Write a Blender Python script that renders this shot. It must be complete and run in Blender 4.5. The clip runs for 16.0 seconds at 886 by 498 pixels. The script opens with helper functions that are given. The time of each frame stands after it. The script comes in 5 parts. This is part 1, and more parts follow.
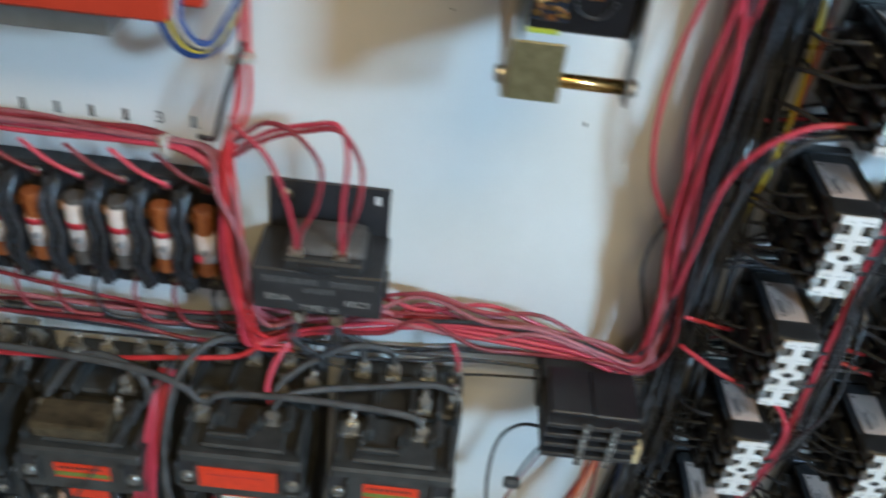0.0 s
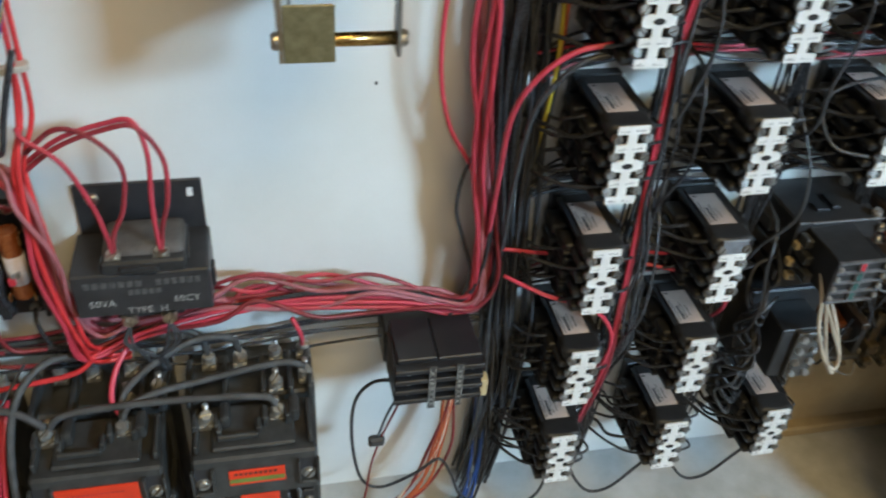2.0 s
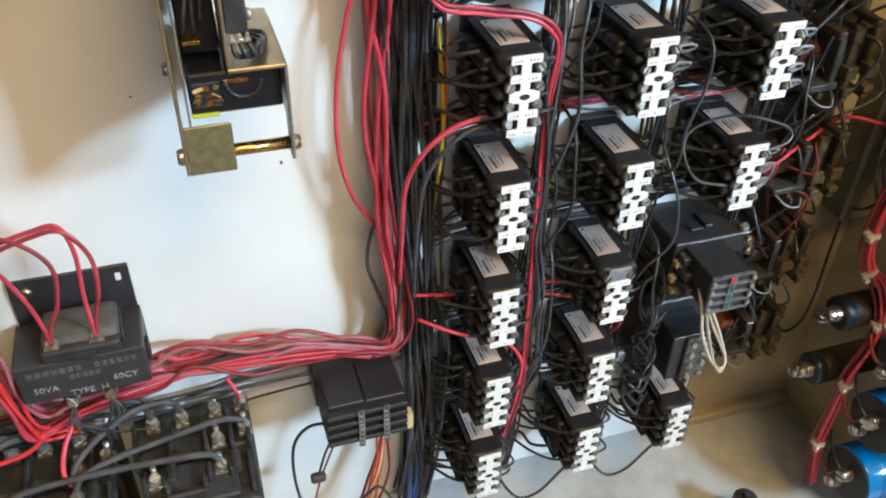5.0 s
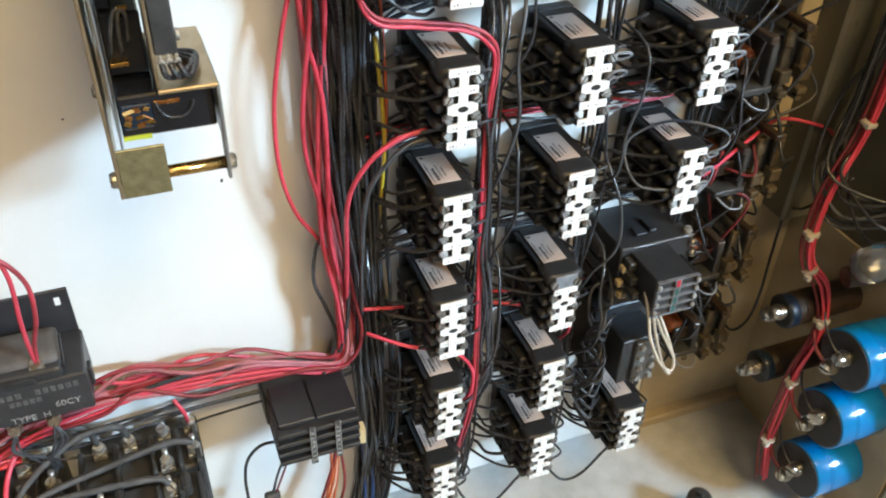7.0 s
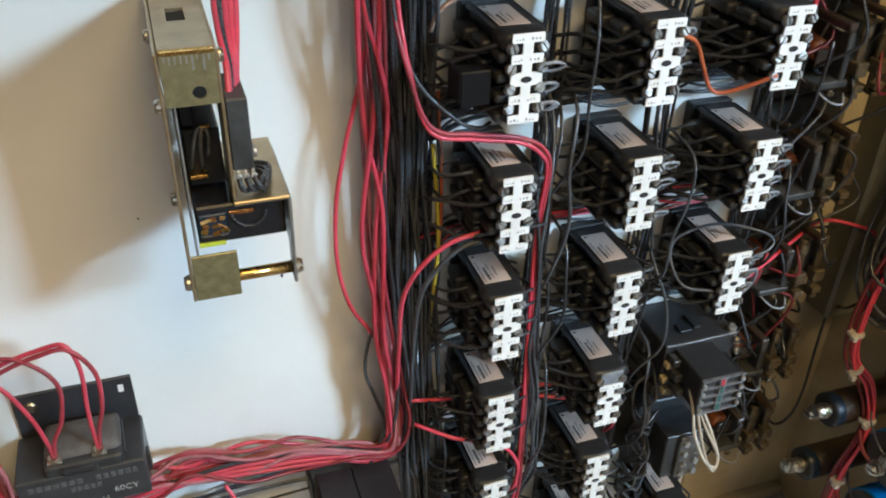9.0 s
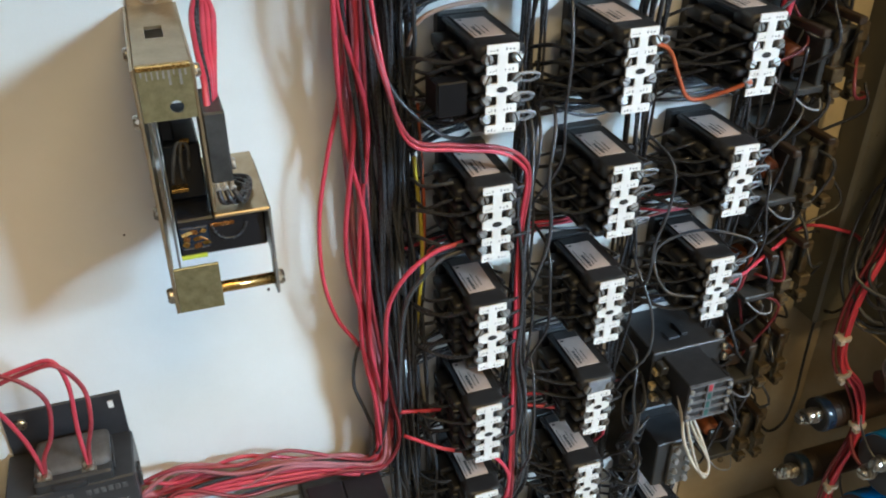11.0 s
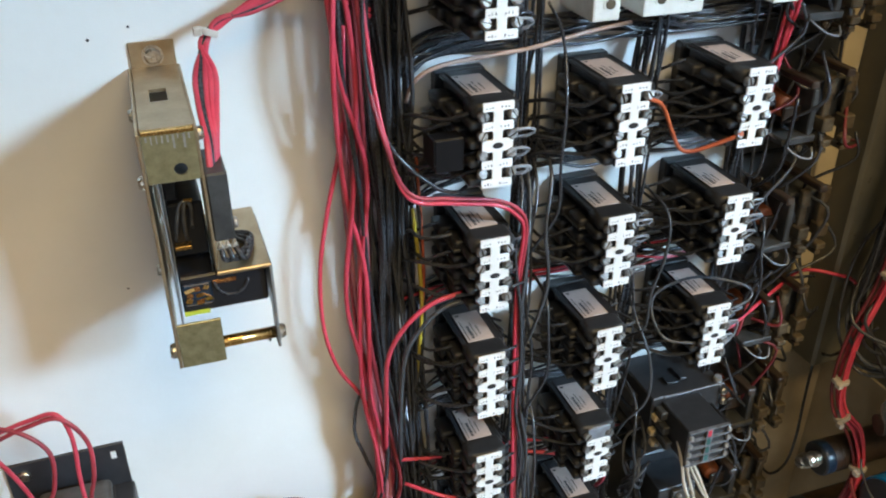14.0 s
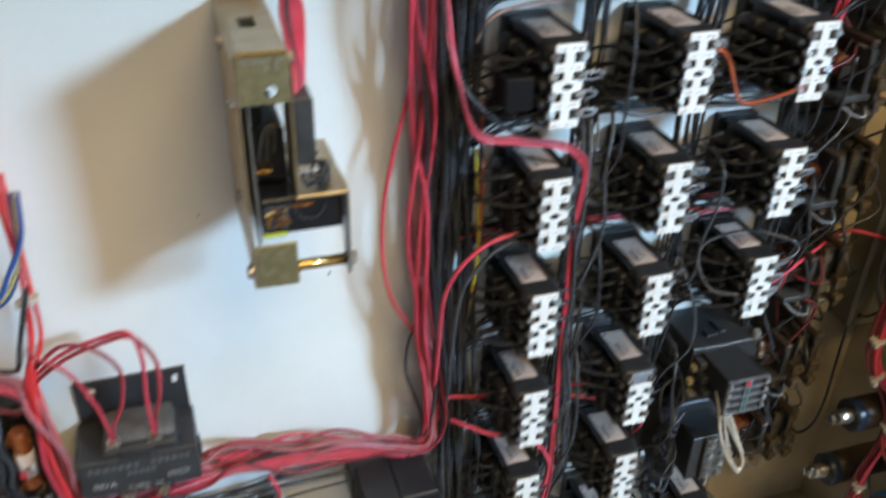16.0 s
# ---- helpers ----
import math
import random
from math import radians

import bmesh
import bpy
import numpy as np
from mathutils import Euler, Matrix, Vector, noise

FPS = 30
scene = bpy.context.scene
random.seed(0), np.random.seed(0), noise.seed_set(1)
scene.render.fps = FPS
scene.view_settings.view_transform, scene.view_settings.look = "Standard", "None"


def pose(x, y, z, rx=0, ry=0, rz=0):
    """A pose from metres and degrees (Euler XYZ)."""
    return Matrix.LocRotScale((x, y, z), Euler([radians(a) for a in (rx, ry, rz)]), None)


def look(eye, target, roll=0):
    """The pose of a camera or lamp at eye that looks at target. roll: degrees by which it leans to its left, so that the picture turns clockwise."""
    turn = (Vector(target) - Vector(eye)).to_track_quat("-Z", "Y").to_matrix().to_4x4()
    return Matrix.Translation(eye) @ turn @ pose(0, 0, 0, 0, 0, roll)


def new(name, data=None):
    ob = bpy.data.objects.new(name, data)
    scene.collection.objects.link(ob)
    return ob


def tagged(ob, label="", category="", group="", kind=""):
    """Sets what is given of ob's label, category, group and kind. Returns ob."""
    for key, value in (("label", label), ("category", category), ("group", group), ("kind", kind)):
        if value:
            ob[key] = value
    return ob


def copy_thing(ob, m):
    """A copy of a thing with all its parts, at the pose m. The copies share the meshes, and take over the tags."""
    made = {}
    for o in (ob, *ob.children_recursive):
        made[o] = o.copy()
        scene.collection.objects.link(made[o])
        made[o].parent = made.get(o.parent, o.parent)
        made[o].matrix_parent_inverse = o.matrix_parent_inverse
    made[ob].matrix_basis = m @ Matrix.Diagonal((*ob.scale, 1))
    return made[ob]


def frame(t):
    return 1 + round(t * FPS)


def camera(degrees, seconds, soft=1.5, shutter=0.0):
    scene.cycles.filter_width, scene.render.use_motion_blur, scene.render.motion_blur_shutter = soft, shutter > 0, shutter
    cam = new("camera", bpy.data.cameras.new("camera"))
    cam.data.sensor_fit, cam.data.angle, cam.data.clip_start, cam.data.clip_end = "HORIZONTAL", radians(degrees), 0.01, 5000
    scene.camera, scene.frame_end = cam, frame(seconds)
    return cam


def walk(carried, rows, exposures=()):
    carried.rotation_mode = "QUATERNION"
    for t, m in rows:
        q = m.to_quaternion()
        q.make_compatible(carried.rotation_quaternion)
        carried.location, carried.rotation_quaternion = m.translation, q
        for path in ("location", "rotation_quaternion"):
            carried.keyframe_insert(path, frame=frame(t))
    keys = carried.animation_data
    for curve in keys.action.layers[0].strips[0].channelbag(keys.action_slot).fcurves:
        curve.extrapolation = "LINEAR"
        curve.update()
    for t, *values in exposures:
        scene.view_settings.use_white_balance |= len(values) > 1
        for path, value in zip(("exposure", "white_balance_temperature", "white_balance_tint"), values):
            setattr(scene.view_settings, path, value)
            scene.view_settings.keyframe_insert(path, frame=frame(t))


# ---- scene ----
cam = camera(53.9, 16.0, soft=2.0, shutter=0.5)
PATH = [
    (0, (-0.237, -0.49, 0.829), (-0.2, 1.091, -0.396), 7.1),
    (0.2, (-0.178, -0.472, 0.814), (-0.153, 1.09, -0.433), 6.6),
    (0.5, (-0.134, -0.45, 0.783), (-0.107, 1.072, -0.515), 5.0),
    (0.7, (-0.167, -0.449, 0.786), (-0.114, 1.068, -0.516), 3.1),
    (1, (-0.226, -0.479, 0.798), (-0.07, 1.039, -0.496), 2.8),
    (1.2, (-0.236, -0.495, 0.801), (0.014, 1.008, -0.495), 4.5),
    (1.5, (-0.248, -0.501, 0.808), (0.111, 0.995, -0.47), 6.2),
    (1.7, (-0.232, -0.509, 0.819), (0.117, 0.994, -0.454), 5.4),
    (2, (-0.22, -0.516, 0.83), (0.162, 1.016, -0.398), 4.3),
    (2.2, (-0.209, -0.52, 0.833), (0.272, 0.993, -0.383), 5.1),
    (2.5, (-0.195, -0.534, 0.841), (0.362, 0.957, -0.37), 5.0),
    (2.7, (-0.194, -0.539, 0.847), (0.399, 0.935, -0.368), 5.0),
    (3, (-0.19, -0.539, 0.859), (0.374, 0.944, -0.36), 3.3),
    (3.2, (-0.205, -0.519, 0.869), (0.384, 0.937, -0.37), 3.6),
    (3.5, (-0.216, -0.522, 0.885), (0.296, 0.968, -0.347), 2.4),
    (4, (-0.213, -0.525, 0.893), (0.298, 0.963, -0.342), 2.4),
    (4.2, (-0.21, -0.529, 0.896), (0.305, 0.953, -0.344), 2.6),
    (6.3, (-0.192, -0.551, 0.912), (0.311, 0.941, -0.321), -0.3),
    (6.5, (-0.184, -0.552, 0.911), (0.322, 0.937, -0.324), -0.4),
    (7, (-0.193, -0.541, 0.91), (0.406, 0.922, -0.316), 1.9),
    (7.2, (-0.205, -0.54, 0.914), (0.412, 0.928, -0.295), 2.2),
    (7.5, (-0.196, -0.547, 0.927), (0.385, 0.968, -0.244), 1.2),
    (8, (-0.212, -0.54, 0.926), (0.348, 0.985, -0.24), 1.4),
    (8.2, (-0.226, -0.531, 0.934), (0.361, 0.994, -0.22), 2.0),
    (8.5, (-0.216, -0.543, 0.937), (0.347, 1.026, -0.168), 1.4),
    (9, (-0.208, -0.54, 0.942), (0.347, 1.033, -0.162), 1.4),
    (9.5, (-0.209, -0.544, 0.939), (0.335, 1.048, -0.142), 1.2),
    (10, (-0.203, -0.547, 0.936), (0.35, 1.037, -0.154), 1.2),
    (10.2, (-0.193, -0.555, 0.937), (0.362, 1.031, -0.148), 0.6),
    (12.5, (-0.208, -0.552, 0.949), (0.348, 1.056, -0.102), -0.1),
    (13, (-0.205, -0.558, 0.956), (0.363, 1.061, -0.071), 0.3),
    (13.5, (-0.191, -0.561, 0.956), (0.388, 1.076, -0.037), 0.0),
    (14, (-0.195, -0.557, 0.956), (0.367, 1.081, -0.043), -0.4),
    (14.5, (-0.203, -0.547, 0.957), (0.354, 1.088, -0.052), -0.1),
    (15, (-0.206, -0.545, 0.96), (0.358, 1.084, -0.054), 0.2),
    (15.5, (-0.206, -0.559, 0.964), (0.343, 1.074, -0.052), 0.2),
    (15.8, (-0.213, -0.561, 0.958), (0.334, 1.064, -0.072), 0.5),
    (16, (-0.24, -0.572, 0.944), (0.292, 1.041, -0.111), 1.5),
]
walk(cam, [(t, look(eye, target, roll)) for t, eye, target, roll in PATH], exposures=[(0.0, -0.3, 5490.0, 4.0), (0.8, -0.32, 5490.0, 4.0), (1.5, -0.2, 5690.0, 4.0), (2.0, -0.27, 5800.0, 4.0), (2.5, -0.17, 5900.0, 4.0), (3.0, 0.23, 5970.0, 8.0), (4.0, 0.23, 6050.0, 9.0), (6.5, 0.23, 6050.0, 9.0), (7.0, 0.42, 6070.0, 8.0), (7.5, 0.32, 6070.0, 7.0), (8.5, 0.09, 5900.0, 7.0), (10.0, -0.06, 5880.0, 7.0), (12.5, 0.06, 5800.0, 7.0), (14.0, 0.13, 5670.0, 7.0), (15.0, 0.11, 5620.0, 7.0), (16.0, 0.04, 5620.0, 7.0)])

# ---- light: a cool window high on the room's right, an added cool fill behind, a warm ceiling lamp ----
def area_lamp(name, at, target, sx, sy, watts, colour, spread=180.0):
    data = bpy.data.lights.new(name, "AREA")
    data.shape, data.size, data.size_y, data.energy, data.color = "RECTANGLE", sx, sy, watts, colour
    data.spread = math.radians(spread)
    ob = new(name, data)
    ob.matrix_world = look(at, target)
    return ob


WINDOW_AT, FILL_AT, CEILING_AT = (1.98, -2.30, 1.85), (-0.7, -3.42, 1.75), (0.35, -1.40, 2.54)
area_lamp("window_daylight", WINDOW_AT, (0.02, 0.0, 0.48), 0.56, 0.42, 10.2, (0.62, 0.83, 1.0), 50.0)
# added cool fill from behind, no known window; lifts the dark parts
area_lamp("back_fill_light", FILL_AT, (-0.4, 0.0, 1.0), 1.5, 0.9, 9.5, (0.95, 0.97, 1.0))
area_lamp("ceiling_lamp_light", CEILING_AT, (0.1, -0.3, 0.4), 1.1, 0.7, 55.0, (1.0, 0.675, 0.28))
world = bpy.data.worlds.new("room_air")
world.use_nodes = True
world.node_tree.nodes["Background"].inputs[0].default_value = (0.5, 0.55, 0.6, 1)
world.node_tree.nodes["Background"].inputs[1].default_value = 0.05
scene.world = world


# ---- materials ----
def material(name, colour, rough=0.5, metal=0.0, second=None, scale=60.0, mix=0.5, bump=0.0, fine=700.0, coat=0.0, vary=0.0, trans=0.0, gloss=0.5):
    """Two colours mixed by coarse noise, a finer grain in the roughness and the relief, and a shade that differs from object to object."""
    m = bpy.data.materials.new(name)
    m.use_nodes = True
    nt = m.node_tree
    b = nt.nodes["Principled BSDF"]
    b.inputs["Metallic"].default_value = metal
    b.inputs["Coat Weight"].default_value = coat
    b.inputs["Specular IOR Level"].default_value = gloss
    b.inputs["Transmission Weight"].default_value = trans
    co = nt.nodes.new("ShaderNodeTexCoord")
    n1 = nt.nodes.new("ShaderNodeTexNoise")
    n1.inputs["Scale"].default_value, n1.inputs["Detail"].default_value, n1.inputs["Roughness"].default_value = scale, 6.0, 0.62
    n2 = nt.nodes.new("ShaderNodeTexNoise")
    n2.inputs["Scale"].default_value, n2.inputs["Detail"].default_value = fine, 3.0
    for n in (n1, n2):
        nt.links.new(co.outputs["Object"], n.inputs["Vector"])
    ramp = nt.nodes.new("ShaderNodeValToRGB")
    ramp.color_ramp.elements[0].position, ramp.color_ramp.elements[1].position = 0.5 - 0.35 * mix, 0.5 + 0.35 * (1 - mix) + 0.05
    second = second or tuple(c * 0.75 for c in colour)
    ramp.color_ramp.elements[0].color, ramp.color_ramp.elements[1].color = (*second, 1), (*colour, 1)
    nt.links.new(n1.outputs["Fac"], ramp.inputs["Fac"])
    out = ramp.outputs["Color"]
    if vary:
        info = nt.nodes.new("ShaderNodeObjectInfo")
        hsv = nt.nodes.new("ShaderNodeHueSaturation")
        mr = nt.nodes.new("ShaderNodeMapRange")
        mr.inputs["To Min"].default_value, mr.inputs["To Max"].default_value = 1 - vary, 1 + vary
        nt.links.new(info.outputs["Random"], mr.inputs["Value"])
        nt.links.new(mr.outputs["Result"], hsv.inputs["Value"])
        nt.links.new(out, hsv.inputs["Color"])
        out = hsv.outputs["Color"]
    nt.links.new(out, b.inputs["Base Color"])
    rr = nt.nodes.new("ShaderNodeMapRange")
    rr.inputs["To Min"].default_value, rr.inputs["To Max"].default_value = max(rough - 0.12, 0.03), min(rough + 0.12, 1.0)
    nt.links.new(n2.outputs["Fac"], rr.inputs["Value"])
    nt.links.new(rr.outputs["Result"], b.inputs["Roughness"])
    if bump:
        bn = nt.nodes.new("ShaderNodeBump")
        bn.inputs["Strength"].default_value, bn.inputs["Distance"].default_value = bump, 0.0006
        nt.links.new(n2.outputs["Fac"], bn.inputs["Height"])
        nt.links.new(bn.outputs["Normal"], b.inputs["Normal"])
    return m


M = {}
M["panel"] = material("white_enamel", (0.80, 0.80, 0.78), 0.55, second=(0.72, 0.715, 0.68), scale=7, mix=0.35, bump=0.08, fine=350)
M["floor"] = material("dusty_grey_enamel", (0.56, 0.57, 0.57), 0.55, second=(0.36, 0.36, 0.34), scale=16, mix=0.5, bump=0.15, fine=260)
M["side"] = material("olive_grey_enamel", (0.135, 0.125, 0.090), 0.4, second=(0.085, 0.078, 0.055), scale=14, bump=0.1)
M["tan"] = material("tan_finish", (0.44, 0.36, 0.23), 0.6, second=(0.29, 0.23, 0.14), scale=12, bump=0.15, fine=200)
M["cream"] = material("cream_surface", (0.60, 0.49, 0.28), 0.45, second=(0.46, 0.36, 0.19), scale=18, bump=0.1)
M["navy"] = material("navy_sleeve", (0.012, 0.028, 0.055), 0.3, second=(0.006, 0.014, 0.028), scale=40, coat=0.2)
M["plaster"] = material("room_plaster", (0.80, 0.77, 0.72), 0.85, second=(0.72, 0.69, 0.64), scale=3, bump=0.2, fine=90)
M["concrete"] = material("concrete", (0.30, 0.29, 0.27), 0.85, second=(0.22, 0.21, 0.20), scale=5, bump=0.3, fine=120)
M["black"] = material("black_moulding", (0.029, 0.0297, 0.032), 0.42, second=(0.016, 0.0162, 0.0175), scale=90, bump=0.25, vary=0.25, gloss=0.45)
M["navyblack"] = material("glossy_black_moulding", (0.012, 0.013, 0.018), 0.22, second=(0.008, 0.009, 0.012), scale=60, bump=0.05)
M["slate"] = material("slate_black_moulding", (0.020, 0.021, 0.025), 0.4, second=(0.011, 0.0115, 0.014), scale=60, bump=0.2)
M["dusty"] = material("dusty_black_bakelite", (0.060, 0.062, 0.062), 0.45, second=(0.017, 0.0175, 0.018), scale=55, mix=0.55, bump=0.2)
M["laminate"] = material("transformer_steel", (0.038, 0.038, 0.042), 0.42, second=(0.020, 0.020, 0.022), scale=45, bump=0.15)
M["brownp"] = material("brown_moulding", (0.052, 0.032, 0.018), 0.42, second=(0.022, 0.014, 0.009), scale=70, bump=0.2, vary=0.25)
M["white"] = material("white_card", (0.86, 0.86, 0.85), 0.45, second=(0.74, 0.73, 0.70), scale=120, mix=0.3, vary=0.06)
M["ink"] = material("printing_ink", (0.03, 0.03, 0.035), 0.6)
M["tape"] = material("black_tape", (0.008, 0.008, 0.010), 0.4, second=(0.004, 0.004, 0.005), scale=120, gloss=0.3)
M["ghost"] = material("worn_ink", (0.13, 0.13, 0.13), 0.6, second=(0.05, 0.05, 0.05), scale=300)
M["wrap"] = material("coil_paper", (0.12, 0.108, 0.102), 0.6, second=(0.06, 0.054, 0.05), scale=60)
M["faint"] = material("faded_ink", (0.27, 0.26, 0.26), 0.6)
M["paleink"] = material("pale_ink", (0.52, 0.52, 0.50), 0.6, second=(0.16, 0.16, 0.15), scale=240, mix=0.5)
M["tag"] = material("pink_grey_label", (0.58, 0.46, 0.40), 0.36, second=(0.44, 0.35, 0.30), scale=70, vary=0.12)
M["steel"] = material("zinc_screw", (0.62, 0.60, 0.55), 0.3, 1.0, second=(0.40, 0.37, 0.31), scale=300, bump=0.1, vary=0.2)
M["zinc"] = material("dull_zinc_screw", (0.44, 0.43, 0.41), 0.52, 0.9, second=(0.18, 0.17, 0.16), scale=300, bump=0.2, vary=0.2)
M["bright"] = material("bright_tinned_steel", (0.62, 0.61, 0.59), 0.36, 0.8, second=(0.36, 0.35, 0.33), scale=200, bump=0.1, vary=0.1)
M["grime"] = material("grimy_zinc", (0.68, 0.69, 0.68), 0.36, 0.75, second=(0.28, 0.28, 0.27), scale=260, mix=0.5, bump=0.3, vary=0.2)
M["chromate"] = material("yellow_zinc_plate", (0.52, 0.43, 0.29), 0.36, 0.85, second=(0.38, 0.30, 0.19), scale=50, mix=0.45, bump=0.1, fine=500)
M["worn"] = material("worn_zinc_plate", (0.42, 0.38, 0.22), 0.42, 0.8, second=(0.26, 0.24, 0.13), scale=180, mix=0.5, bump=0.2)
M["brass"] = material("brass", (0.62, 0.42, 0.16), 0.25, 1.0, second=(0.45, 0.29, 0.10), scale=90)
M["copper"] = material("copper_winding", (0.72, 0.42, 0.18), 0.25, 1.0, second=(0.45, 0.20, 0.07), scale=220)
M["leaf"] = material("tarnished_brass_leaf", (0.18, 0.142, 0.085), 0.45, 0.3, second=(0.045, 0.034, 0.021), scale=90, bump=0.2, vary=0.3)
M["coil"] = material("orange_coil_paper", (0.34, 0.085, 0.014), 0.55, second=(0.10, 0.028, 0.008), scale=80, bump=0.2, vary=0.3)
M["orange"] = material("orange_label", (0.84, 0.055, 0.012), 0.4, second=(0.70, 0.042, 0.010), scale=90, mix=0.3)
M["green"] = material("green_stripe", (0.20, 0.26, 0.05), 0.5)
M["fibre"] = material("fuse_fibre", (0.36, 0.11, 0.03), 0.3, second=(0.22, 0.06, 0.015), scale=120, vary=0.2)
M["paper"] = material("fuse_paper", (0.72, 0.66, 0.62), 0.55, second=(0.58, 0.48, 0.44), scale=110, vary=0.1)
M["crimson"] = material("crimson_print", (0.55, 0.03, 0.05), 0.5)
M["blue"] = material("blue_sleeve", (0.008, 0.215, 0.55), 0.16, second=(0.005, 0.15, 0.42), scale=40, coat=0.6)
M["ceramic"] = material("ivory_ceramic", (0.78, 0.77, 0.72), 0.3, second=(0.68, 0.66, 0.60), scale=90)
M["tie"] = material("nylon_tie", (0.58, 0.53, 0.46), 0.4, vary=0.1)
M["frame"] = material("tinned_terminal_frame", (0.27, 0.28, 0.30), 0.4, 0.4, second=(0.12, 0.12, 0.13), scale=160)
M["dullplate"] = material("dull_terminal_plate", (0.15, 0.147, 0.14), 0.45, 0.3, second=(0.06, 0.058, 0.055), scale=110, bump=0.2)
M["teal"] = material("teal_tag", (0.03, 0.12, 0.11), 0.5)
M["w_pale"] = material("pale_grey_insulation", (0.27, 0.29, 0.32), 0.3, second=(0.14, 0.15, 0.17), scale=60, vary=0.2)
M["grey"] = material("grey_moulding", (0.22, 0.24, 0.27), 0.4, second=(0.14, 0.15, 0.17), scale=120)
M["rail"] = material("grey_steel_rail", (0.30, 0.30, 0.29), 0.4, 0.6)
M["redbox"] = material("red_enamel", (0.55, 0.05, 0.02), 0.4, second=(0.44, 0.035, 0.015), scale=25)
M["lime"] = material("lime_sticker", (0.50, 0.58, 0.04), 0.5)
M["glass"] = material("clear_glass", (0.95, 0.95, 0.95), 0.05, trans=0.95)
M["w_red"] = material("red_insulation", (0.60, 0.060, 0.098), 0.34, second=(0.43, 0.036, 0.062), scale=60, vary=0.18)
M["w_deep"] = material("deep_red_insulation", (0.24, 0.030, 0.042), 0.42, second=(0.13, 0.012, 0.014), scale=40, vary=0.3)
M["w_bright"] = material("bright_red_insulation", (0.68, 0.045, 0.05), 0.34, second=(0.50, 0.03, 0.035), scale=60, vary=0.15)
M["w_rose"] = material("dusty_red_insulation", (0.42, 0.14, 0.16), 0.55, second=(0.24, 0.075, 0.085), scale=50, mix=0.5, vary=0.2)
M["w_maroon"] = material("stained_red_insulation", (0.40, 0.040, 0.060), 0.42, second=(0.15, 0.022, 0.030), scale=45, mix=0.5, vary=0.15)
M["w_black"] = material("black_insulation", (0.042, 0.045, 0.052), 0.28, second=(0.024, 0.025, 0.029), scale=60, vary=0.3)
M["w_grey"] = material("grey_black_insulation", (0.075, 0.080, 0.090), 0.34, second=(0.030, 0.032, 0.036), scale=70, vary=0.25)
M["w_dust"] = material("dusty_grey_insulation", (0.085, 0.086, 0.088), 0.6, second=(0.040, 0.040, 0.041), scale=90, vary=0.12)
M["w_orange"] = material("orange_insulation", (0.50, 0.12, 0.04), 0.4, second=(0.34, 0.07, 0.025), scale=80, vary=0.15)
M["w_yellow"] = material("yellow_insulation", (0.62, 0.47, 0.04), 0.4, vary=0.15)
M["w_blue"] = material("blue_insulation", (0.02, 0.06, 0.24), 0.4, vary=0.2)
M["w_white"] = material("cream_insulation", (0.55, 0.48, 0.38), 0.45, vary=0.15)
M["w_pink"] = material("flesh_insulation", (0.50, 0.33, 0.25), 0.45)


# ---- building helpers ----
def box(bm, x0, x1, y0, y1, z0, z1, bevel=0.0, seg=1):
    tmp = bmesh.new()
    bmesh.ops.create_cube(tmp, size=1.0, matrix=Matrix.Translation(((x0 + x1) / 2, (y0 + y1) / 2, (z0 + z1) / 2)) @ Matrix.Diagonal((abs(x1 - x0), abs(y1 - y0), abs(z1 - z0), 1)))
    if bevel:
        bmesh.ops.bevel(tmp, geom=tmp.edges[:], offset=bevel, segments=seg, affect="EDGES", profile=0.6)
    merge(bm, tmp)


def merge(bm, tmp):
    vs = [bm.verts.new(v.co) for v in tmp.verts]
    tmp.verts.index_update()
    for f in tmp.faces:
        g = bm.faces.new([vs[v.index] for v in f.verts])
        g.smooth = f.smooth
    tmp.free()


def rod(bm, a, b, r, n=12, r2=None, bevel=0.0):
    a, b = Vector(a), Vector(b)
    tmp = bmesh.new()
    bmesh.ops.create_cone(tmp, cap_ends=True, segments=n, radius1=r, radius2=r if r2 is None else r2, depth=(b - a).length)
    if bevel:
        caps = [e for e in tmp.edges if any(len(f.verts) > 4 for f in e.link_faces)]
        bmesh.ops.bevel(tmp, geom=caps, offset=bevel, segments=2, affect="EDGES", profile=0.5)
    for f in tmp.faces:
        f.smooth = len(f.verts) <= 4
    turn = (b - a).to_track_quat("Z", "Y").to_matrix().to_4x4()
    bmesh.ops.transform(tmp, matrix=Matrix.Translation((a + b) / 2) @ turn, verts=tmp.verts[:])
    merge(bm, tmp)


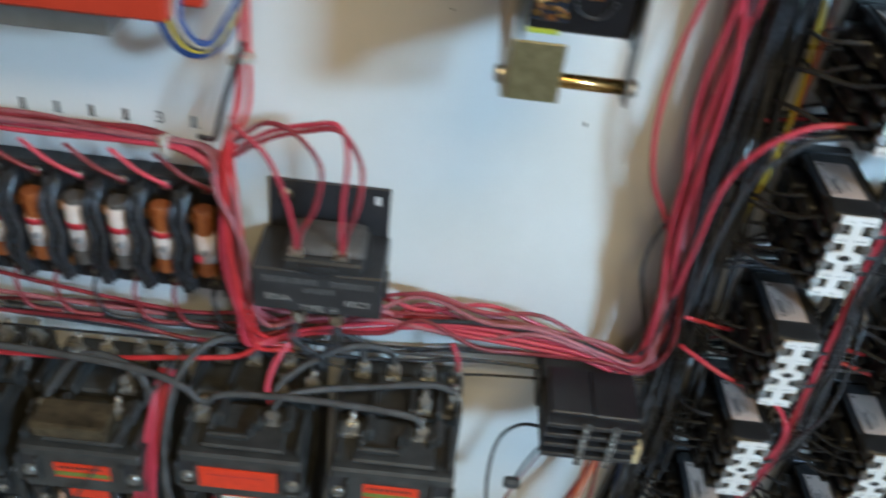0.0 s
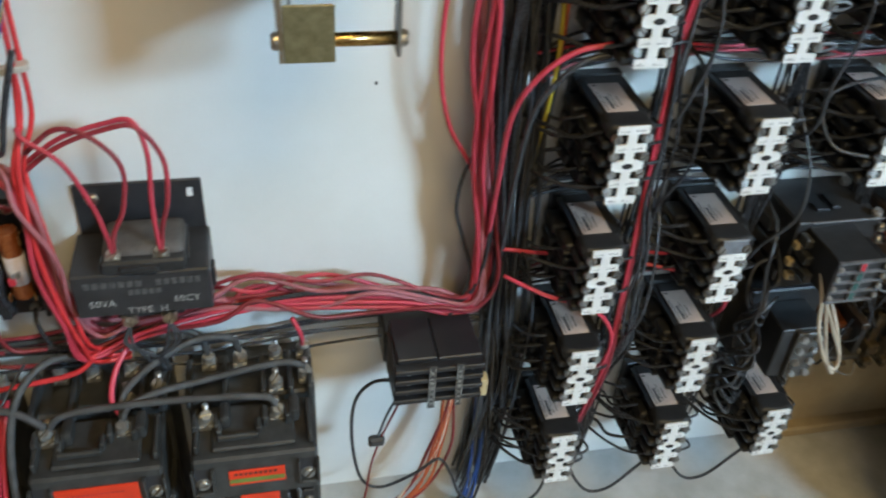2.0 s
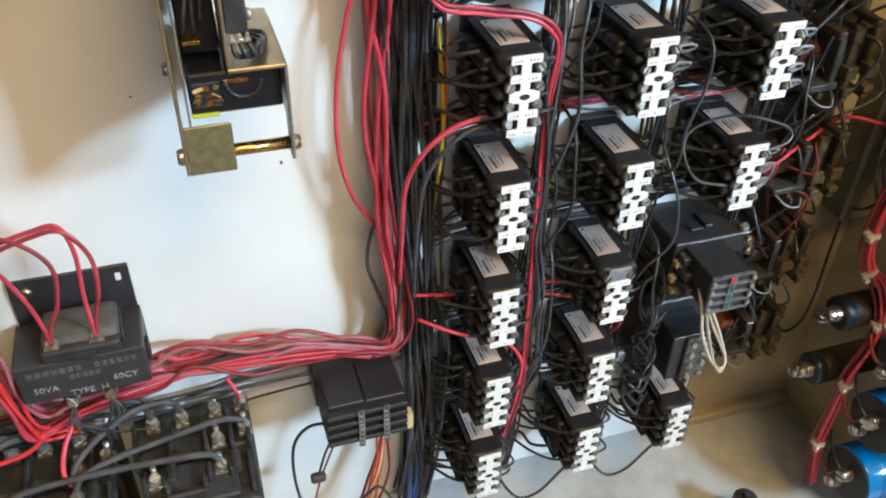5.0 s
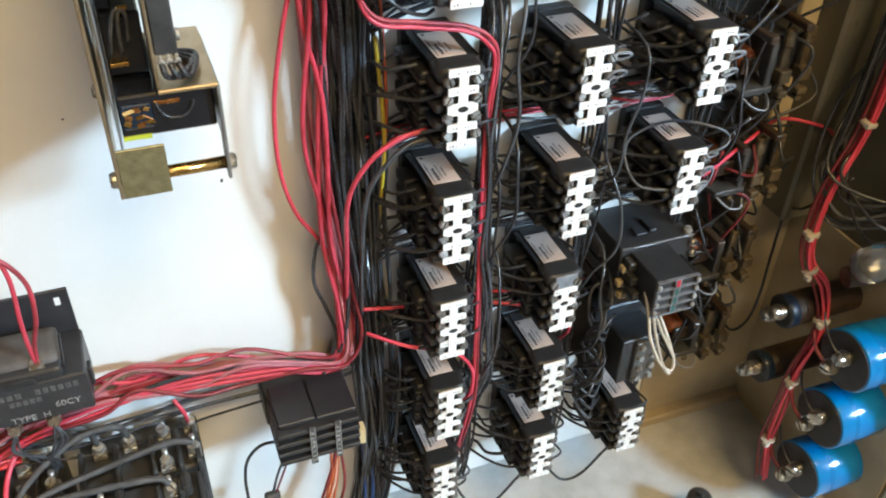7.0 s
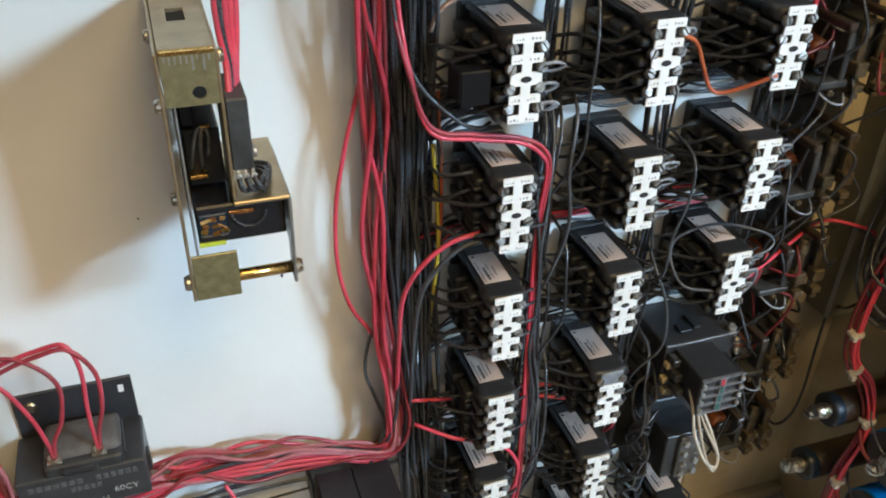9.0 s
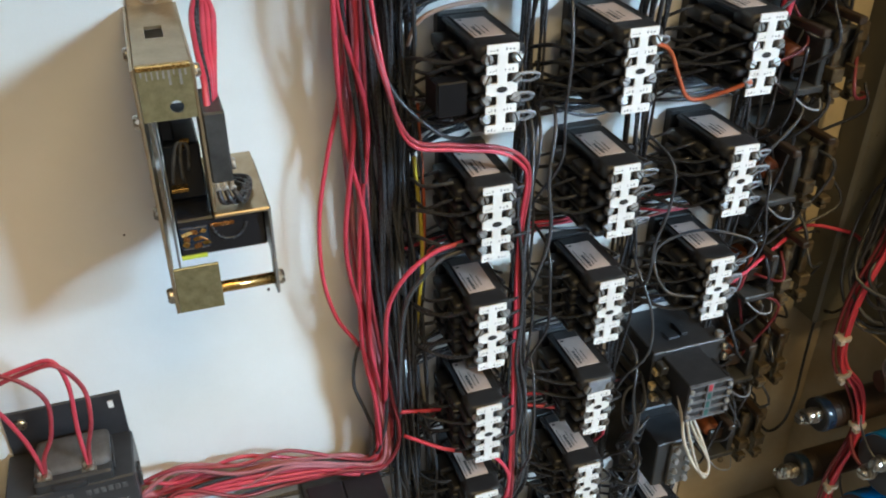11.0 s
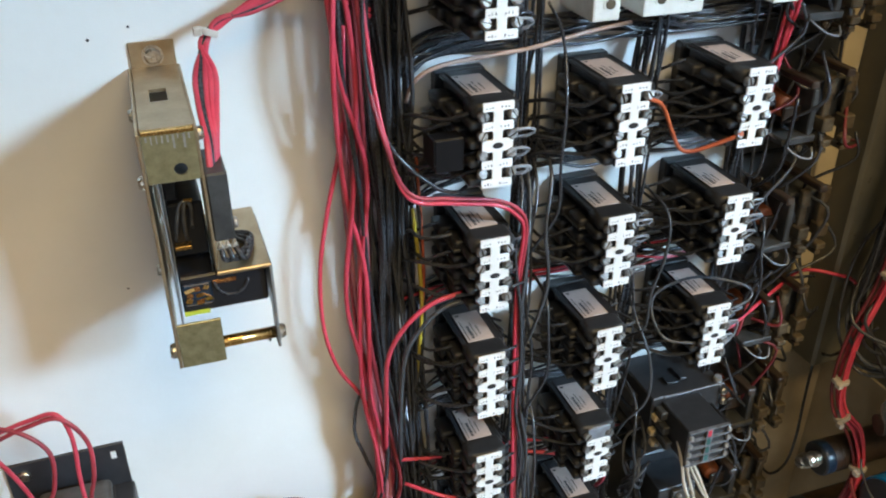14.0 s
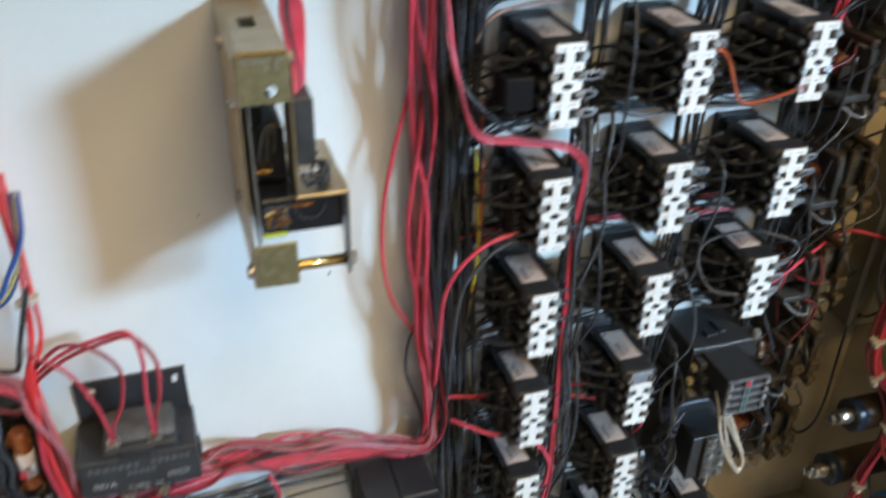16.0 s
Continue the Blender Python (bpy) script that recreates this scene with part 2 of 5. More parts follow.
def screw(bm, at, way, r=0.0036, h=0.003):
    """A round screw head with an open slot, axis along way, seat at the place given."""
    tmp = bmesh.new()
    for s in (-1, 1):
        a0 = math.asin(0.16)
        ring = [(r * math.cos(a), s * r * math.sin(a)) for a in np.linspace(a0, math.pi - a0, 8)]
        lo = [tmp.verts.new((x, y, 0)) for x, y in ring]
        mid = [tmp.verts.new((x, y, h * 0.6)) for x, y in ring]
        hi = [tmp.verts.new((x * 0.75, s * r * 0.16 + (y - s * r * 0.16) * 0.75, h)) for x, y in ring]
        k = len(ring)
        for p, q in ((lo, mid), (mid, hi)):
            for i in range(k):
                j = (i + 1) % k
                f = [p[i], p[j], q[j], q[i]]
                tmp.faces.new(f if s > 0 else f[::-1])
        tmp.faces.new(hi if s > 0 else hi[::-1])
    bmesh.ops.create_cone(tmp, cap_ends=True, segments=12, radius1=r * 0.9, radius2=r * 0.9, depth=h * 0.5, matrix=Matrix.Translation((0, 0, h * 0.25)))
    turn = Vector(way).to_track_quat("Z", "Y").to_matrix().to_4x4() @ Matrix.Rotation(random.uniform(0, 3.1), 4, "Z")
    bmesh.ops.transform(tmp, matrix=Matrix.Translation(at) @ turn, verts=tmp.verts[:])
    merge(bm, tmp)


def part(name, bm, mat, parent=None, label=""):
    me = bpy.data.meshes.new(name)
    bmesh.ops.recalc_face_normals(bm, faces=bm.faces[:])
    bm.to_mesh(me)
    bm.free()
    me.materials.append(mat)
    ob = new(name, me)
    ob.parent = parent
    if label:
        tagged(ob, label)
    return ob


def thing(name, label, category, group="", at=(0, 0, 0)):
    ob = new(name)
    ob.empty_display_size = 0.02
    ob.location = at
    return tagged(ob, label, category, group)


def one(name, mat, parent, *boxes, label="", bevel=0.0006, seg=1):
    bm = bmesh.new()
    for b in boxes:
        box(bm, *b, bevel=bevel, seg=seg)
    return part(name, bm, mat, parent, label)


def smooth_path(pts, per=6):
    """A Catmull-Rom line through the points."""
    p = [Vector(q) for q in pts]
    p = [p[0] * 2 - p[1]] + p + [p[-1] * 2 - p[-2]]
    out = []
    for i in range(1, len(p) - 2):
        a, b, c, d = p[i - 1:i + 3]
        for k in range(per):
            t = k / per
            out.append(0.5 * (2 * b + (c - a) * t + (2 * a - 5 * b + 4 * c - d) * t * t + (3 * b - a - 3 * c + d) * t ** 3))
    out.append(p[-2])
    return out


def tube(pts, r, sides=7):
    vs, fs = [], []
    n = len(pts)
    up = Vector((0.3, 0.8, 0.52)).normalized()
    for i, p in enumerate(pts):
        t = (pts[min(i + 1, n - 1)] - pts[max(i - 1, 0)]).normalized()
        u = (up - t * up.dot(t)).normalized()
        up = u
        v = t.cross(u)
        for k in range(sides):
            a = 2 * math.pi * k / sides
            vs.append(p + (u * math.cos(a) + v * math.sin(a)) * r)
    for i in range(n - 1):
        for k in range(sides):
            a, b = i * sides + k, i * sides + (k + 1) % sides
            fs.append((a, b, b + sides, a + sides))
    fs.append(tuple(range(sides))[::-1])
    fs.append(tuple(range((n - 1) * sides, n * sides)))
    return vs, fs


def wire(pts, r, mat, parent, per=6, name="wire", label=""):
    vs, fs = tube(smooth_path(pts, per), r)
    me = bpy.data.meshes.new(name)
    me.from_pydata(vs, [], fs)
    me.polygons.foreach_set("use_smooth", [True] * (len(fs) - 2) + [False, False])
    me.materials.append(mat)
    ob = new(name, me)
    ob.parent = parent
    if label:
        tagged(ob, label)
    return ob


def strand(parent, path, count, across, deep, mats, r, wander=0.35, per=6, ends=0.0):
    """A bundle: each wire keeps to its own place in the bundle's section and wanders a little. across, deep: half widths."""
    rnd = random.random
    for i in range(count):
        a, b = (rnd() * 2 - 1), (rnd() * 2 - 1)
        pts = []
        for j, q in enumerate(path):
            q = Vector(q)
            t = (Vector(path[min(j + 1, len(path) - 1)]) - Vector(path[max(j - 1, 0)])).normalized()
            side = t.cross(Vector((0, 1, 0)))
            side = side.normalized() if side.length > 0.2 else Vector((1, 0, 0))
            a2 = max(-1.15, min(1.15, a + (rnd() * 2 - 1) * wander))
            b2 = max(-1.0, min(1.0, b + (rnd() * 2 - 1) * wander))
            wide = across[j] if isinstance(across, (list, tuple)) else across
            q = q + side * a2 * wide + Vector((0, 1, 0)) * b2 * deep
            if j in (0, len(path) - 1):
                q = q + t * ends * (rnd() - 0.5)
            q.y = min(q.y, PANEL - r * 0.9)
            pts.append(q)
        m = mats[int(rnd() * len(mats))]
        wire(pts, r * random.uniform(0.92, 1.08), M[m], parent, per)


def nylon_tie(at, way, r, group="nylon cable ties", w=0.004):
    bm = bmesh.new()
    a, t = Vector(at), Vector(way).normalized() * w / 2
    rod(bm, a - t, a + t, r, 16, bevel=0.0006)
    side = t.cross(Vector((0, 1, 0))).normalized() * r
    box(bm, a.x + side.x - 0.0025, a.x + side.x + 0.0025, a.y - r - 0.002, a.y - r + 0.004, a.z + side.z - 0.0025, a.z + side.z + 0.0025, 0.0005)
    ob = part("cable_tie", bm, M["tie"])
    return tagged(ob, "translucent cream nylon tie pulled tight round wires", "cable tie", group)


def lettering(text, size, at, mat, parent, name="lettering", rot=(90, 0, 0)):
    cu = bpy.data.curves.new(name, "FONT")
    cu.body, cu.size, cu.align_x, cu.align_y, cu.extrude, cu.resolution_u = text, size, "CENTER", "CENTER", 0.00012, 3
    tmp = new(name, cu)
    me = bpy.data.meshes.new_from_object(tmp)
    bpy.data.objects.remove(tmp)
    me.materials.append(mat)
    ob = new(name, me)
    ob.matrix_basis = pose(*at, *rot)
    ob.parent = parent
    return ob


PANEL, FLOOR = 0.017, 0.121
SIDE_X, SIDE_FRONT = 0.43, -0.205


# ---- the cabinet ----
def slab(name, label, category, mat, *b, bevel=0.0):
    bm = bmesh.new()
    box(bm, *b, bevel=bevel)
    return tagged(part(name, bm, mat), label, category, kind="structure")


slab("wall_back_panel", "white enamelled steel mounting panel with smudges and shadows", "panel", M["panel"], -1.0, 0.43, PANEL, PANEL + 0.003, FLOOR, 1.28)
slab("cabinet_floor", "dusty grey painted steel cabinet floor", "cabinet floor", M["floor"], -1.0, 0.47, -0.42, PANEL + 0.003, FLOOR - 0.02, FLOOR)
slab("wall_cabinet_side", "olive grey painted steel side of the cabinet", "cabinet side", M["side"], SIDE_X, SIDE_X + 0.04, SIDE_FRONT, PANEL + 0.003, FLOOR, 1.28)
slab("wall_cabinet_left", "grey painted steel left side of the cabinet", "cabinet side", M["side"], -1.04, -1.0, -0.42, PANEL + 0.003, 0.0, 1.28)
slab("wall_cabinet_plinth", "grey painted plinth under the cabinet", "plinth", M["side"], -1.0, 0.47, -0.42, -0.40, 0.0, FLOOR - 0.02)
# unseen slab, added to keep the ceiling lamp off the panel's top
slab("wall_top_shade", "unseen grey slab added over the cabinet to shade the panel's upper part", "cabinet roof", M["side"], -1.04, 0.47, -0.42, PANEL + 0.003, 1.28, 1.31)
# tan in place of olive, so the lower side looks lit by warm light
slab("wall_side_lower", "tan sheet added on the lower cabinet side to lighten it as warm light does", "side board", M["tan"], SIDE_X - 0.003, SIDE_X - 0.0002, SIDE_FRONT + 0.004, PANEL - 0.001, FLOOR, 0.411)
# tan sheet over the white enamel, puts the corner's shade into colour
slab("wall_corner_shade", "dull tan sheet laid on the panel to darken its shaded corner beside the old relays", "side board", M["tan"], 0.285, SIDE_X - 0.004, PANEL - 0.003, PANEL - 0.0002, FLOOR + 0.0135, 0.412)
slab("trim_floor_flange", "dull tan strip along the foot of the panel", "flange", M["tan"], 0.27, SIDE_X - 0.004, 0.002, PANEL - 0.0005, FLOOR, FLOOR + 0.013, bevel=0.002)
# added box, carries the olive cabinet side into the corner
slab("wall_side_upright", "olive grey upright added in the corner, standing in for the cabinet side", "duct", M["side"], 0.378, SIDE_X, -0.020, PANEL, 0.415, 1.28, bevel=0.003)
# the panel's edge under warm light, its tint put into the colour
slab("trim_warm_lit_strip", "strip of panel beside the upright, warm light put into its cream colour", "strip", M["cream"], 0.356, 0.3775, 0.010, PANEL, 0.4145, 1.28, bevel=0.001)

# ---- the room round it ----
slab("floor", "plain concrete floor of the machine room", "floor", M["concrete"], -3.0, 2.15, -3.6, 0.5, -0.06, 0.0)
slab("ceiling", "plain plastered ceiling", "ceiling", M["plaster"], -3.0, 2.15, -3.6, 0.5, 2.6, 2.7)
slab("wall_north", "plain plastered wall behind the cabinet", "wall", M["plaster"], -3.0, 2.15, 0.4, 0.5, 0.0, 2.6)
# unseen wall, its opening added to hold the fill lamp
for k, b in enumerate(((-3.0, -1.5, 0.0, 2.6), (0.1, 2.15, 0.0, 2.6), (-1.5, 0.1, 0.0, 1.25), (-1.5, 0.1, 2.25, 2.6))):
    slab("wall_south", "plain plastered wall round an opening for light", "wall", M["plaster"], b[0], b[1], -3.6, -3.5, b[2], b[3])
slab("wall_west", "plain plastered wall", "wall", M["plaster"], -3.0, -2.9, -3.5, 0.4, 0.0, 2.6)
for k, b in enumerate(((-3.5, -2.62, 0.0, 2.6), (-1.98, 0.4, 0.0, 2.6), (-2.62, -1.98, 0.0, 1.58), (-2.62, -1.98, 2.12, 2.6))):
    slab("wall_east", "plain plastered wall round an opening for light", "wall", M["plaster"], 2.05, 2.15, b[0], b[1], b[2], b[3])


# ---- control relays ----
def control_relay(bars=5):
    t = thing("control_relay", "black control relay with white terminal strip and grey label" if bars == 5 else "black control relay with a shortened white terminal strip", "relay", "control relays on the panel")
    bm = bmesh.new()
    box(bm, -0.006, 0.032, -0.010, 0.0, -0.003, 0.057, 0.001)
    part("base", bm, M["black"], t)
    bm = bmesh.new()
    box(bm, -0.0008, 0.029, -0.0705, -0.012, 0.0, 0.0572, 0.0012)
    part("body", bm, M["black"], t)
    bm = bmesh.new()
    box(bm, 0.0005, 0.0215, -0.0845, -0.0705, -0.001, 0.0535, 0.0006)
    part("front_block", bm, M["black"], t)
    for k in range(5):
        z = 0.0015 + 0.0135 * k
        for x0, x1 in ((-0.0125 if k < 4 else -0.0045, -0.0008), (0.029, 0.0335 if k < 4 else 0.0305)):
            bm = bmesh.new()
            box(bm, x0, x1, -0.066, -0.014, z - 0.0012, z + 0.0012, 0.0004)
            part("barrier", bm, M["black"], t)
        for x0, x1 in ((-0.0075, 0.0015), (0.0200, 0.0272))[:2 if k < 4 else 0]:
            bm = bmesh.new()
            box(bm, x0, x1, -0.0838, -0.0600, z - 0.0017, z + 0.0049, 0.0030, 3)
            for f in bm.faces:
                f.smooth = True
            part("front_barrier", bm, M["black"], t)
    for k in range(4):
        z = 0.0060 + 0.0128 * k
        for y0, y1, x0 in ((-0.064, -0.044, -0.0112), (-0.040, -0.018, -0.0145)):
            bm = bmesh.new()
            box(bm, x0, -0.0008, y0, y1, z - 0.0046, z + 0.0042, 0.0026, 2)
            for f in bm.faces:
                f.smooth = True
            part("terminal_shroud", bm, M["black"], t)
    bm = bmesh.new()
    arc = [(-0.0048 + 0.0326 * u / 8, -0.0815 - 0.0042 * math.sin(math.pi * (0.08 + 0.84 * u / 8))) for u in range(9)]
    face = bm.faces.new([bm.verts.new((x, y, 0.0490)) for x, y in arc + [(0.0278, -0.0640), (-0.0048, -0.0640)]])
    out = bmesh.ops.extrude_face_region(bm, geom=[face])
    bmesh.ops.translate(bm, vec=(0, 0, 0.0098), verts=[v for v in out["geom"] if isinstance(v, bmesh.types.BMVert)])
    rim = [e for e in bm.edges if all(v.co.z > 0.05 for v in e.verts)]
    bmesh.ops.bevel(bm, geom=rim, offset=0.0046, segments=5, affect="EDGES", profile=0.5)
    for f in bm.faces:
        f.smooth = True
    part("end_cap", bm, M["black"], t)
    tag = one("label", M["tag"], t, (0.0006, 0.0220, -0.0638, -0.0245, 0.0573, 0.0577), bevel=0, label="pinkish grey paper label")
    bm = bmesh.new()
    for x, y, n, w, step in ((0.0022, -0.0615, 13, 0.0008, 0.0021), (0.0055, -0.0600, 5, 0.0021, 0.0036), (0.0095, -0.0580, 9, 0.0008, 0.0022), (0.0130, -0.0560, 5, 0.0009, 0.0026), (0.0022, -0.0285, 1, 0.0026, 0.003)):
        for k in range(n):
            box(bm, x, x + w * random.uniform(0.8, 1.2), y + step * k, y + step * k + (step - 0.0006) * random.uniform(0.7, 1.0), 0.0577, 0.05785)
    tagged(part("print", bm, M["ink"], tag), kind="stuff")
    strip = terminal_strip(t, bars)
    if bars < 5:
        one("marker_plate", M["grey"], t, (0.0005, 0.0212, -0.0868, -0.0846, 0.046, 0.0585), bevel=0.0006, label="dark grey marker plate")
    for k in range(4):
        for x in (0.0004, 0.0208):
            bm = bmesh.new()
            screw(bm, (x, -0.0850, 0.0097 + 0.0135 * k), (random.uniform(-0.2, 0.2), -1, random.uniform(0.1, 0.4)), 0.0037, 0.0042)
            part("terminal_screw", bm, M["zinc"], t, "zinc terminal screw")
    return t


def terminal_strip(t, bars):
    """A card strip: a spine with cross bars, cut as one outline."""
    right = []
    for k in range(bars):
        lo, hi = 0.0135 * k - (0.0012 if k == 2 else 0.0), 0.0135 * k + (0.0072 if k == 2 else 0.0058)
        if k:
            right += [(0.0141, lo - 0.0008), (0.0149, lo)]
        right += [(0.0212, lo), (0.0216, lo + 0.0005), (0.0216, hi - 0.0005), (0.0212, hi)]
        if k < bars - 1:
            right += [(0.0149, hi), (0.0141, hi + 0.0008)]
    outline = right + [(0.0216 - x, z) for x, z in right[::-1]]
    bm = bmesh.new()
    face = bm.faces.new([bm.verts.new((x, -0.0876, z)) for x, z in outline])
    out = bmesh.ops.extrude_face_region(bm, geom=[face])
    bmesh.ops.translate(bm, vec=(0, 0.0014, 0), verts=[v for v in out["geom"] if isinstance(v, bmesh.types.BMVert)])
    strip = part("terminal_strip", bm, M["white"], t, "white card strip cut out round the screws")
    bm = bmesh.new()
    for k in range(bars):
        z = 0.0135 * k
        if k == 2:
            continue
        for x in (0.0018, 0.0040, 0.0062, 0.0125, 0.0150, 0.0174):
            w, h = random.choice(((0.0005, 0.0018), (0.0012, 0.0005), (0.0010, 0.0017), (0.0011, 0.0011)))
            box(bm, x, x + w, -0.0878, -0.0874, z + 0.0018, z + 0.0018 + h)
    tagged(part("print", bm, M["faint"], strip), kind="stuff")
    bm = bmesh.new()
    rod(bm, (0.0, -0.0874, 0.0), (0.0, -0.0881, 0.0), 0.0019, 14)
    bmesh.ops.transform(bm, matrix=Matrix.Translation((0.0108, 0, 0.030)) @ Matrix.Diagonal((1.95, 1, 1.08, 1)), verts=bm.verts[:])
    part("slot", bm, M["black"], strip)
    return strip


ROWS_AT = [0.8, 0.7, 0.6, 0.5, 0.4, 0.3, 0.2]
first = control_relay()
first.location = (0.0, PANEL, 0.8)
RELAYS = [(0.0, 0.8)]
for c, rows in ((0, (1, 2, 3, 4, 5, 6)), (1, (1, 2, 3, 4, 5, 6)), (2, (1, 2, 3, 6))):
    for r in rows:
        if (c, r) == (1, 4):
            continue
        copy_thing(first, pose(0.1 * c + random.uniform(-1, 1) * 0.0008, PANEL, ROWS_AT[r], 0, random.uniform(-0.6, 0.6), random.uniform(-0.5, 0.5)))
        RELAYS.append((0.1 * c, ROWS_AT[r]))


odd = control_relay(4)
odd.location = (0.1, PANEL, 0.4)
RELAYS.append((0.1, 0.4))


# wires of each relay
def relay_wiring(x0, z0):
    t = thing("relay_wiring", "short black wires looping from a relay's terminals into the bundle", "wires", "relay wiring")
    rnd = random.uniform
    for k in range(4):
        z = z0 + 0.0097 + 0.0135 * k
        for deck in (0, 1, 2):
            if rnd(0, 1) < (0.4, 0.35, 0.55)[deck]:
                continue
            y = PANEL - (0.076, 0.054, 0.030)[deck] + rnd(-0.003, 0.003)
            xs = x0 + (0.0005, -0.010, -0.013)[deck]
            out, sag, rise = rnd(0.010, 0.017), rnd(0.006, 0.013), rnd(-0.026, -0.012)
            mat = M["w_black"] if rnd(0, 1) < 0.85 else M["w_grey"]
            wire([(xs, y, z), (xs - out * 0.6, y + 0.003, z - sag * 0.3), (xs - out - 0.004, y + 0.014, z - sag), (x0 - 0.030 - rnd(0, 0.005), min(y + 0.032, 0.006), z - sag * 0.5 + rise * 0.3), (x0 - 0.034 - rnd(0, 0.008), rnd(-0.006, 0.008), z + rise), (x0 - 0.035 - rnd(0, 0.008), 0.006, z + rise * 2 + 0.02)], rnd(0.0012, 0.0016), mat, t, 5)
        for deck in (0, 1):
            if rnd(0, 1) < 0.75:
                y = PANEL - (0.076, 0.050)[deck] + rnd(-0.004, 0.004)
                out = rnd(0.008, 0.017)
                mat = M["w_black"] if rnd(0, 1) < 0.5 else M["w_grey"]
                wire([(x0 + 0.021, y, z), (x0 + 0.025 + out * 0.7, y + 0.002, z + 0.001), (x0 + 0.027 + out, y + 0.012, z - 0.004), (x0 + 0.029 + out * 0.6, y + 0.036, z - 0.008), (x0 + 0.040 + rnd(0, 0.01), 0.004, z - rnd(0.01, 0.035))], 0.00118, mat, t, 5)


for x0, z0 in RELAYS:
    relay_wiring(x0, z0)
for x0, z0 in ((0.0, 0.7), (0.0, 0.7), (0.1, 0.6), (0.2, 0.6), (0.2, 0.6), (0.2, 0.5), (0.1, 0.7), (0.0, 0.8)):
    t = thing("relay_wiring", "stiff pale grey wires bent back in hairpins beside a relay", "wires", "relay wiring")
    for k in range(4):
        j = random.uniform
        if j(0, 1) < 0.25:
            continue
        z, out = z0 + 0.0097 + 0.0135 * k, j(0.010, 0.017)
        wire([(x0 + 0.0200, PANEL - 0.083, z), (x0 + 0.025, PANEL - 0.083, z + 0.0005), (x0 + 0.022 + out * 0.7, PANEL - 0.083, z + 0.0005), (x0 + 0.023 + out, PANEL - 0.081, z - 0.0025), (x0 + 0.022 + out * 0.8, PANEL - 0.079, z - 0.0062), (x0 + 0.024 + out * 0.3, PANEL - 0.077, z - 0.0070), (x0 + 0.022, PANEL - 0.074, z - 0.0066)], 0.00115, M["w_pale"], t, 6)


def bundle(label, group="wire bundles"):
    return thing("wire_bundle", label, "wires", group)


# the main vertical bundle, red half and black half
b = bundle("tall bundle of red wires running across to the fuses")
DOWN = [(-0.076, 0.000, 1.02), (-0.075, 0.0, 0.90), (-0.073, -0.002, 0.80), (-0.072, -0.004, 0.70), (-0.071, -0.006, 0.60), (-0.068, -0.008, 0.52), (-0.062, -0.010, 0.45), (-0.057, -0.012, 0.40), (-0.068, -0.013, 0.371), (-0.10, -0.011, 0.375), (-0.15, -0.009, 0.386), (-0.19, -0.008, 0.391), (-0.235, -0.008, 0.392), (-0.268, -0.008, 0.388)]
WIDE = [0.009] * 5 + [0.008, 0.0065, 0.007, 0.012, 0.015, 0.019, 0.021, 0.020, 0.014]
strand(b, DOWN + [(-0.32, -0.008, 0.374), (-0.348, -0.014, 0.374), (-0.363, -0.026, 0.41), (-0.367, -0.030, 0.46), (-0.374, -0.024, 0.50), (-0.386, -0.018, 0.519), (-0.43, -0.015, 0.523), (-0.50, -0.013, 0.524), (-0.60, -0.012, 0.524)], 6, WIDE + [0.010, 0.008, 0.008, 0.009, 0.008, 0.006, 0.006, 0.006, 0.006], 0.009, ["w_red"] * 3 + ["w_maroon"] * 2 + ["w_rose"] * 3, 0.0019, 0.6)
strand(b, DOWN + [(-0.33, -0.004, 0.366), (-0.40, -0.002, 0.358), (-0.47, -0.001, 0.364), (-0.58, 0.0, 0.366)], 4, WIDE + [0.014, 0.016, 0.018, 0.016], 0.009, ["w_maroon", "w_rose", "w_rose", "w_deep"], 0.0018, 0.6)
strand(b, [(-0.074, 0.006, 1.02), (-0.073, 0.006, 0.80), (-0.070, 0.002, 0.65), (-0.066, 0.0, 0.55), (-0.056, -0.004, 0.44), (-0.052, -0.006, 0.32), (-0.048, -0.006, 0.20)], 3, 0.010, 0.006, ["w_black", "w_grey"], 0.0014, 0.5)
b = bundle("thick bundle of black wires with a few yellow ones")
strand(b, [(-0.045, 0.002, 1.02), (-0.045, 0.002, 0.85), (-0.044, 0.0, 0.75), (-0.043, 0.0, 0.65), (-0.042, -0.002, 0.55), (-0.039, -0.003, 0.45), (-0.035, -0.003, 0.36), (-0.032, -0.002, 0.28), (-0.036, 0.0, 0.20), (-0.045, 0.0, 0.128)], 30, 0.0155, 0.014, ["w_black"] * 4 + ["w_grey"] * 2, 0.0015, 0.55)
wire([(-0.030, -0.008, 0.66), (-0.027, -0.014, 0.60), (-0.028, -0.016, 0.56), (-0.032, -0.01, 0.50)], 0.0016, M["w_yellow"], b)
wire([(-0.026, -0.006, 0.70), (-0.024, -0.012, 0.62), (-0.026, -0.012, 0.56), (-0.03, -0.008, 0.50)], 0.0012, M["w_orange"], b)
# runs between the relay columns
for x, n in ((0.062, 12), (0.160, 12), (0.258, 9)):
    b = bundle("black wires running down between two columns of relays")
    strand(b, [(x, 0.002, 0.98), (x, 0.0, 0.80), (x - 0.004, -0.006, 0.70), (x - 0.006, -0.012, 0.60), (x - 0.006, -0.014, 0.50), (x - 0.008, -0.016, 0.40), (x - 0.008, -0.012, 0.30), (x - 0.006, -0.004, 0.20), (x - 0.01, 0.0, 0.15)], n, 0.0075, 0.012, ["w_black"] * 3 + ["w_grey"] * 2, 0.0012, 0.8)
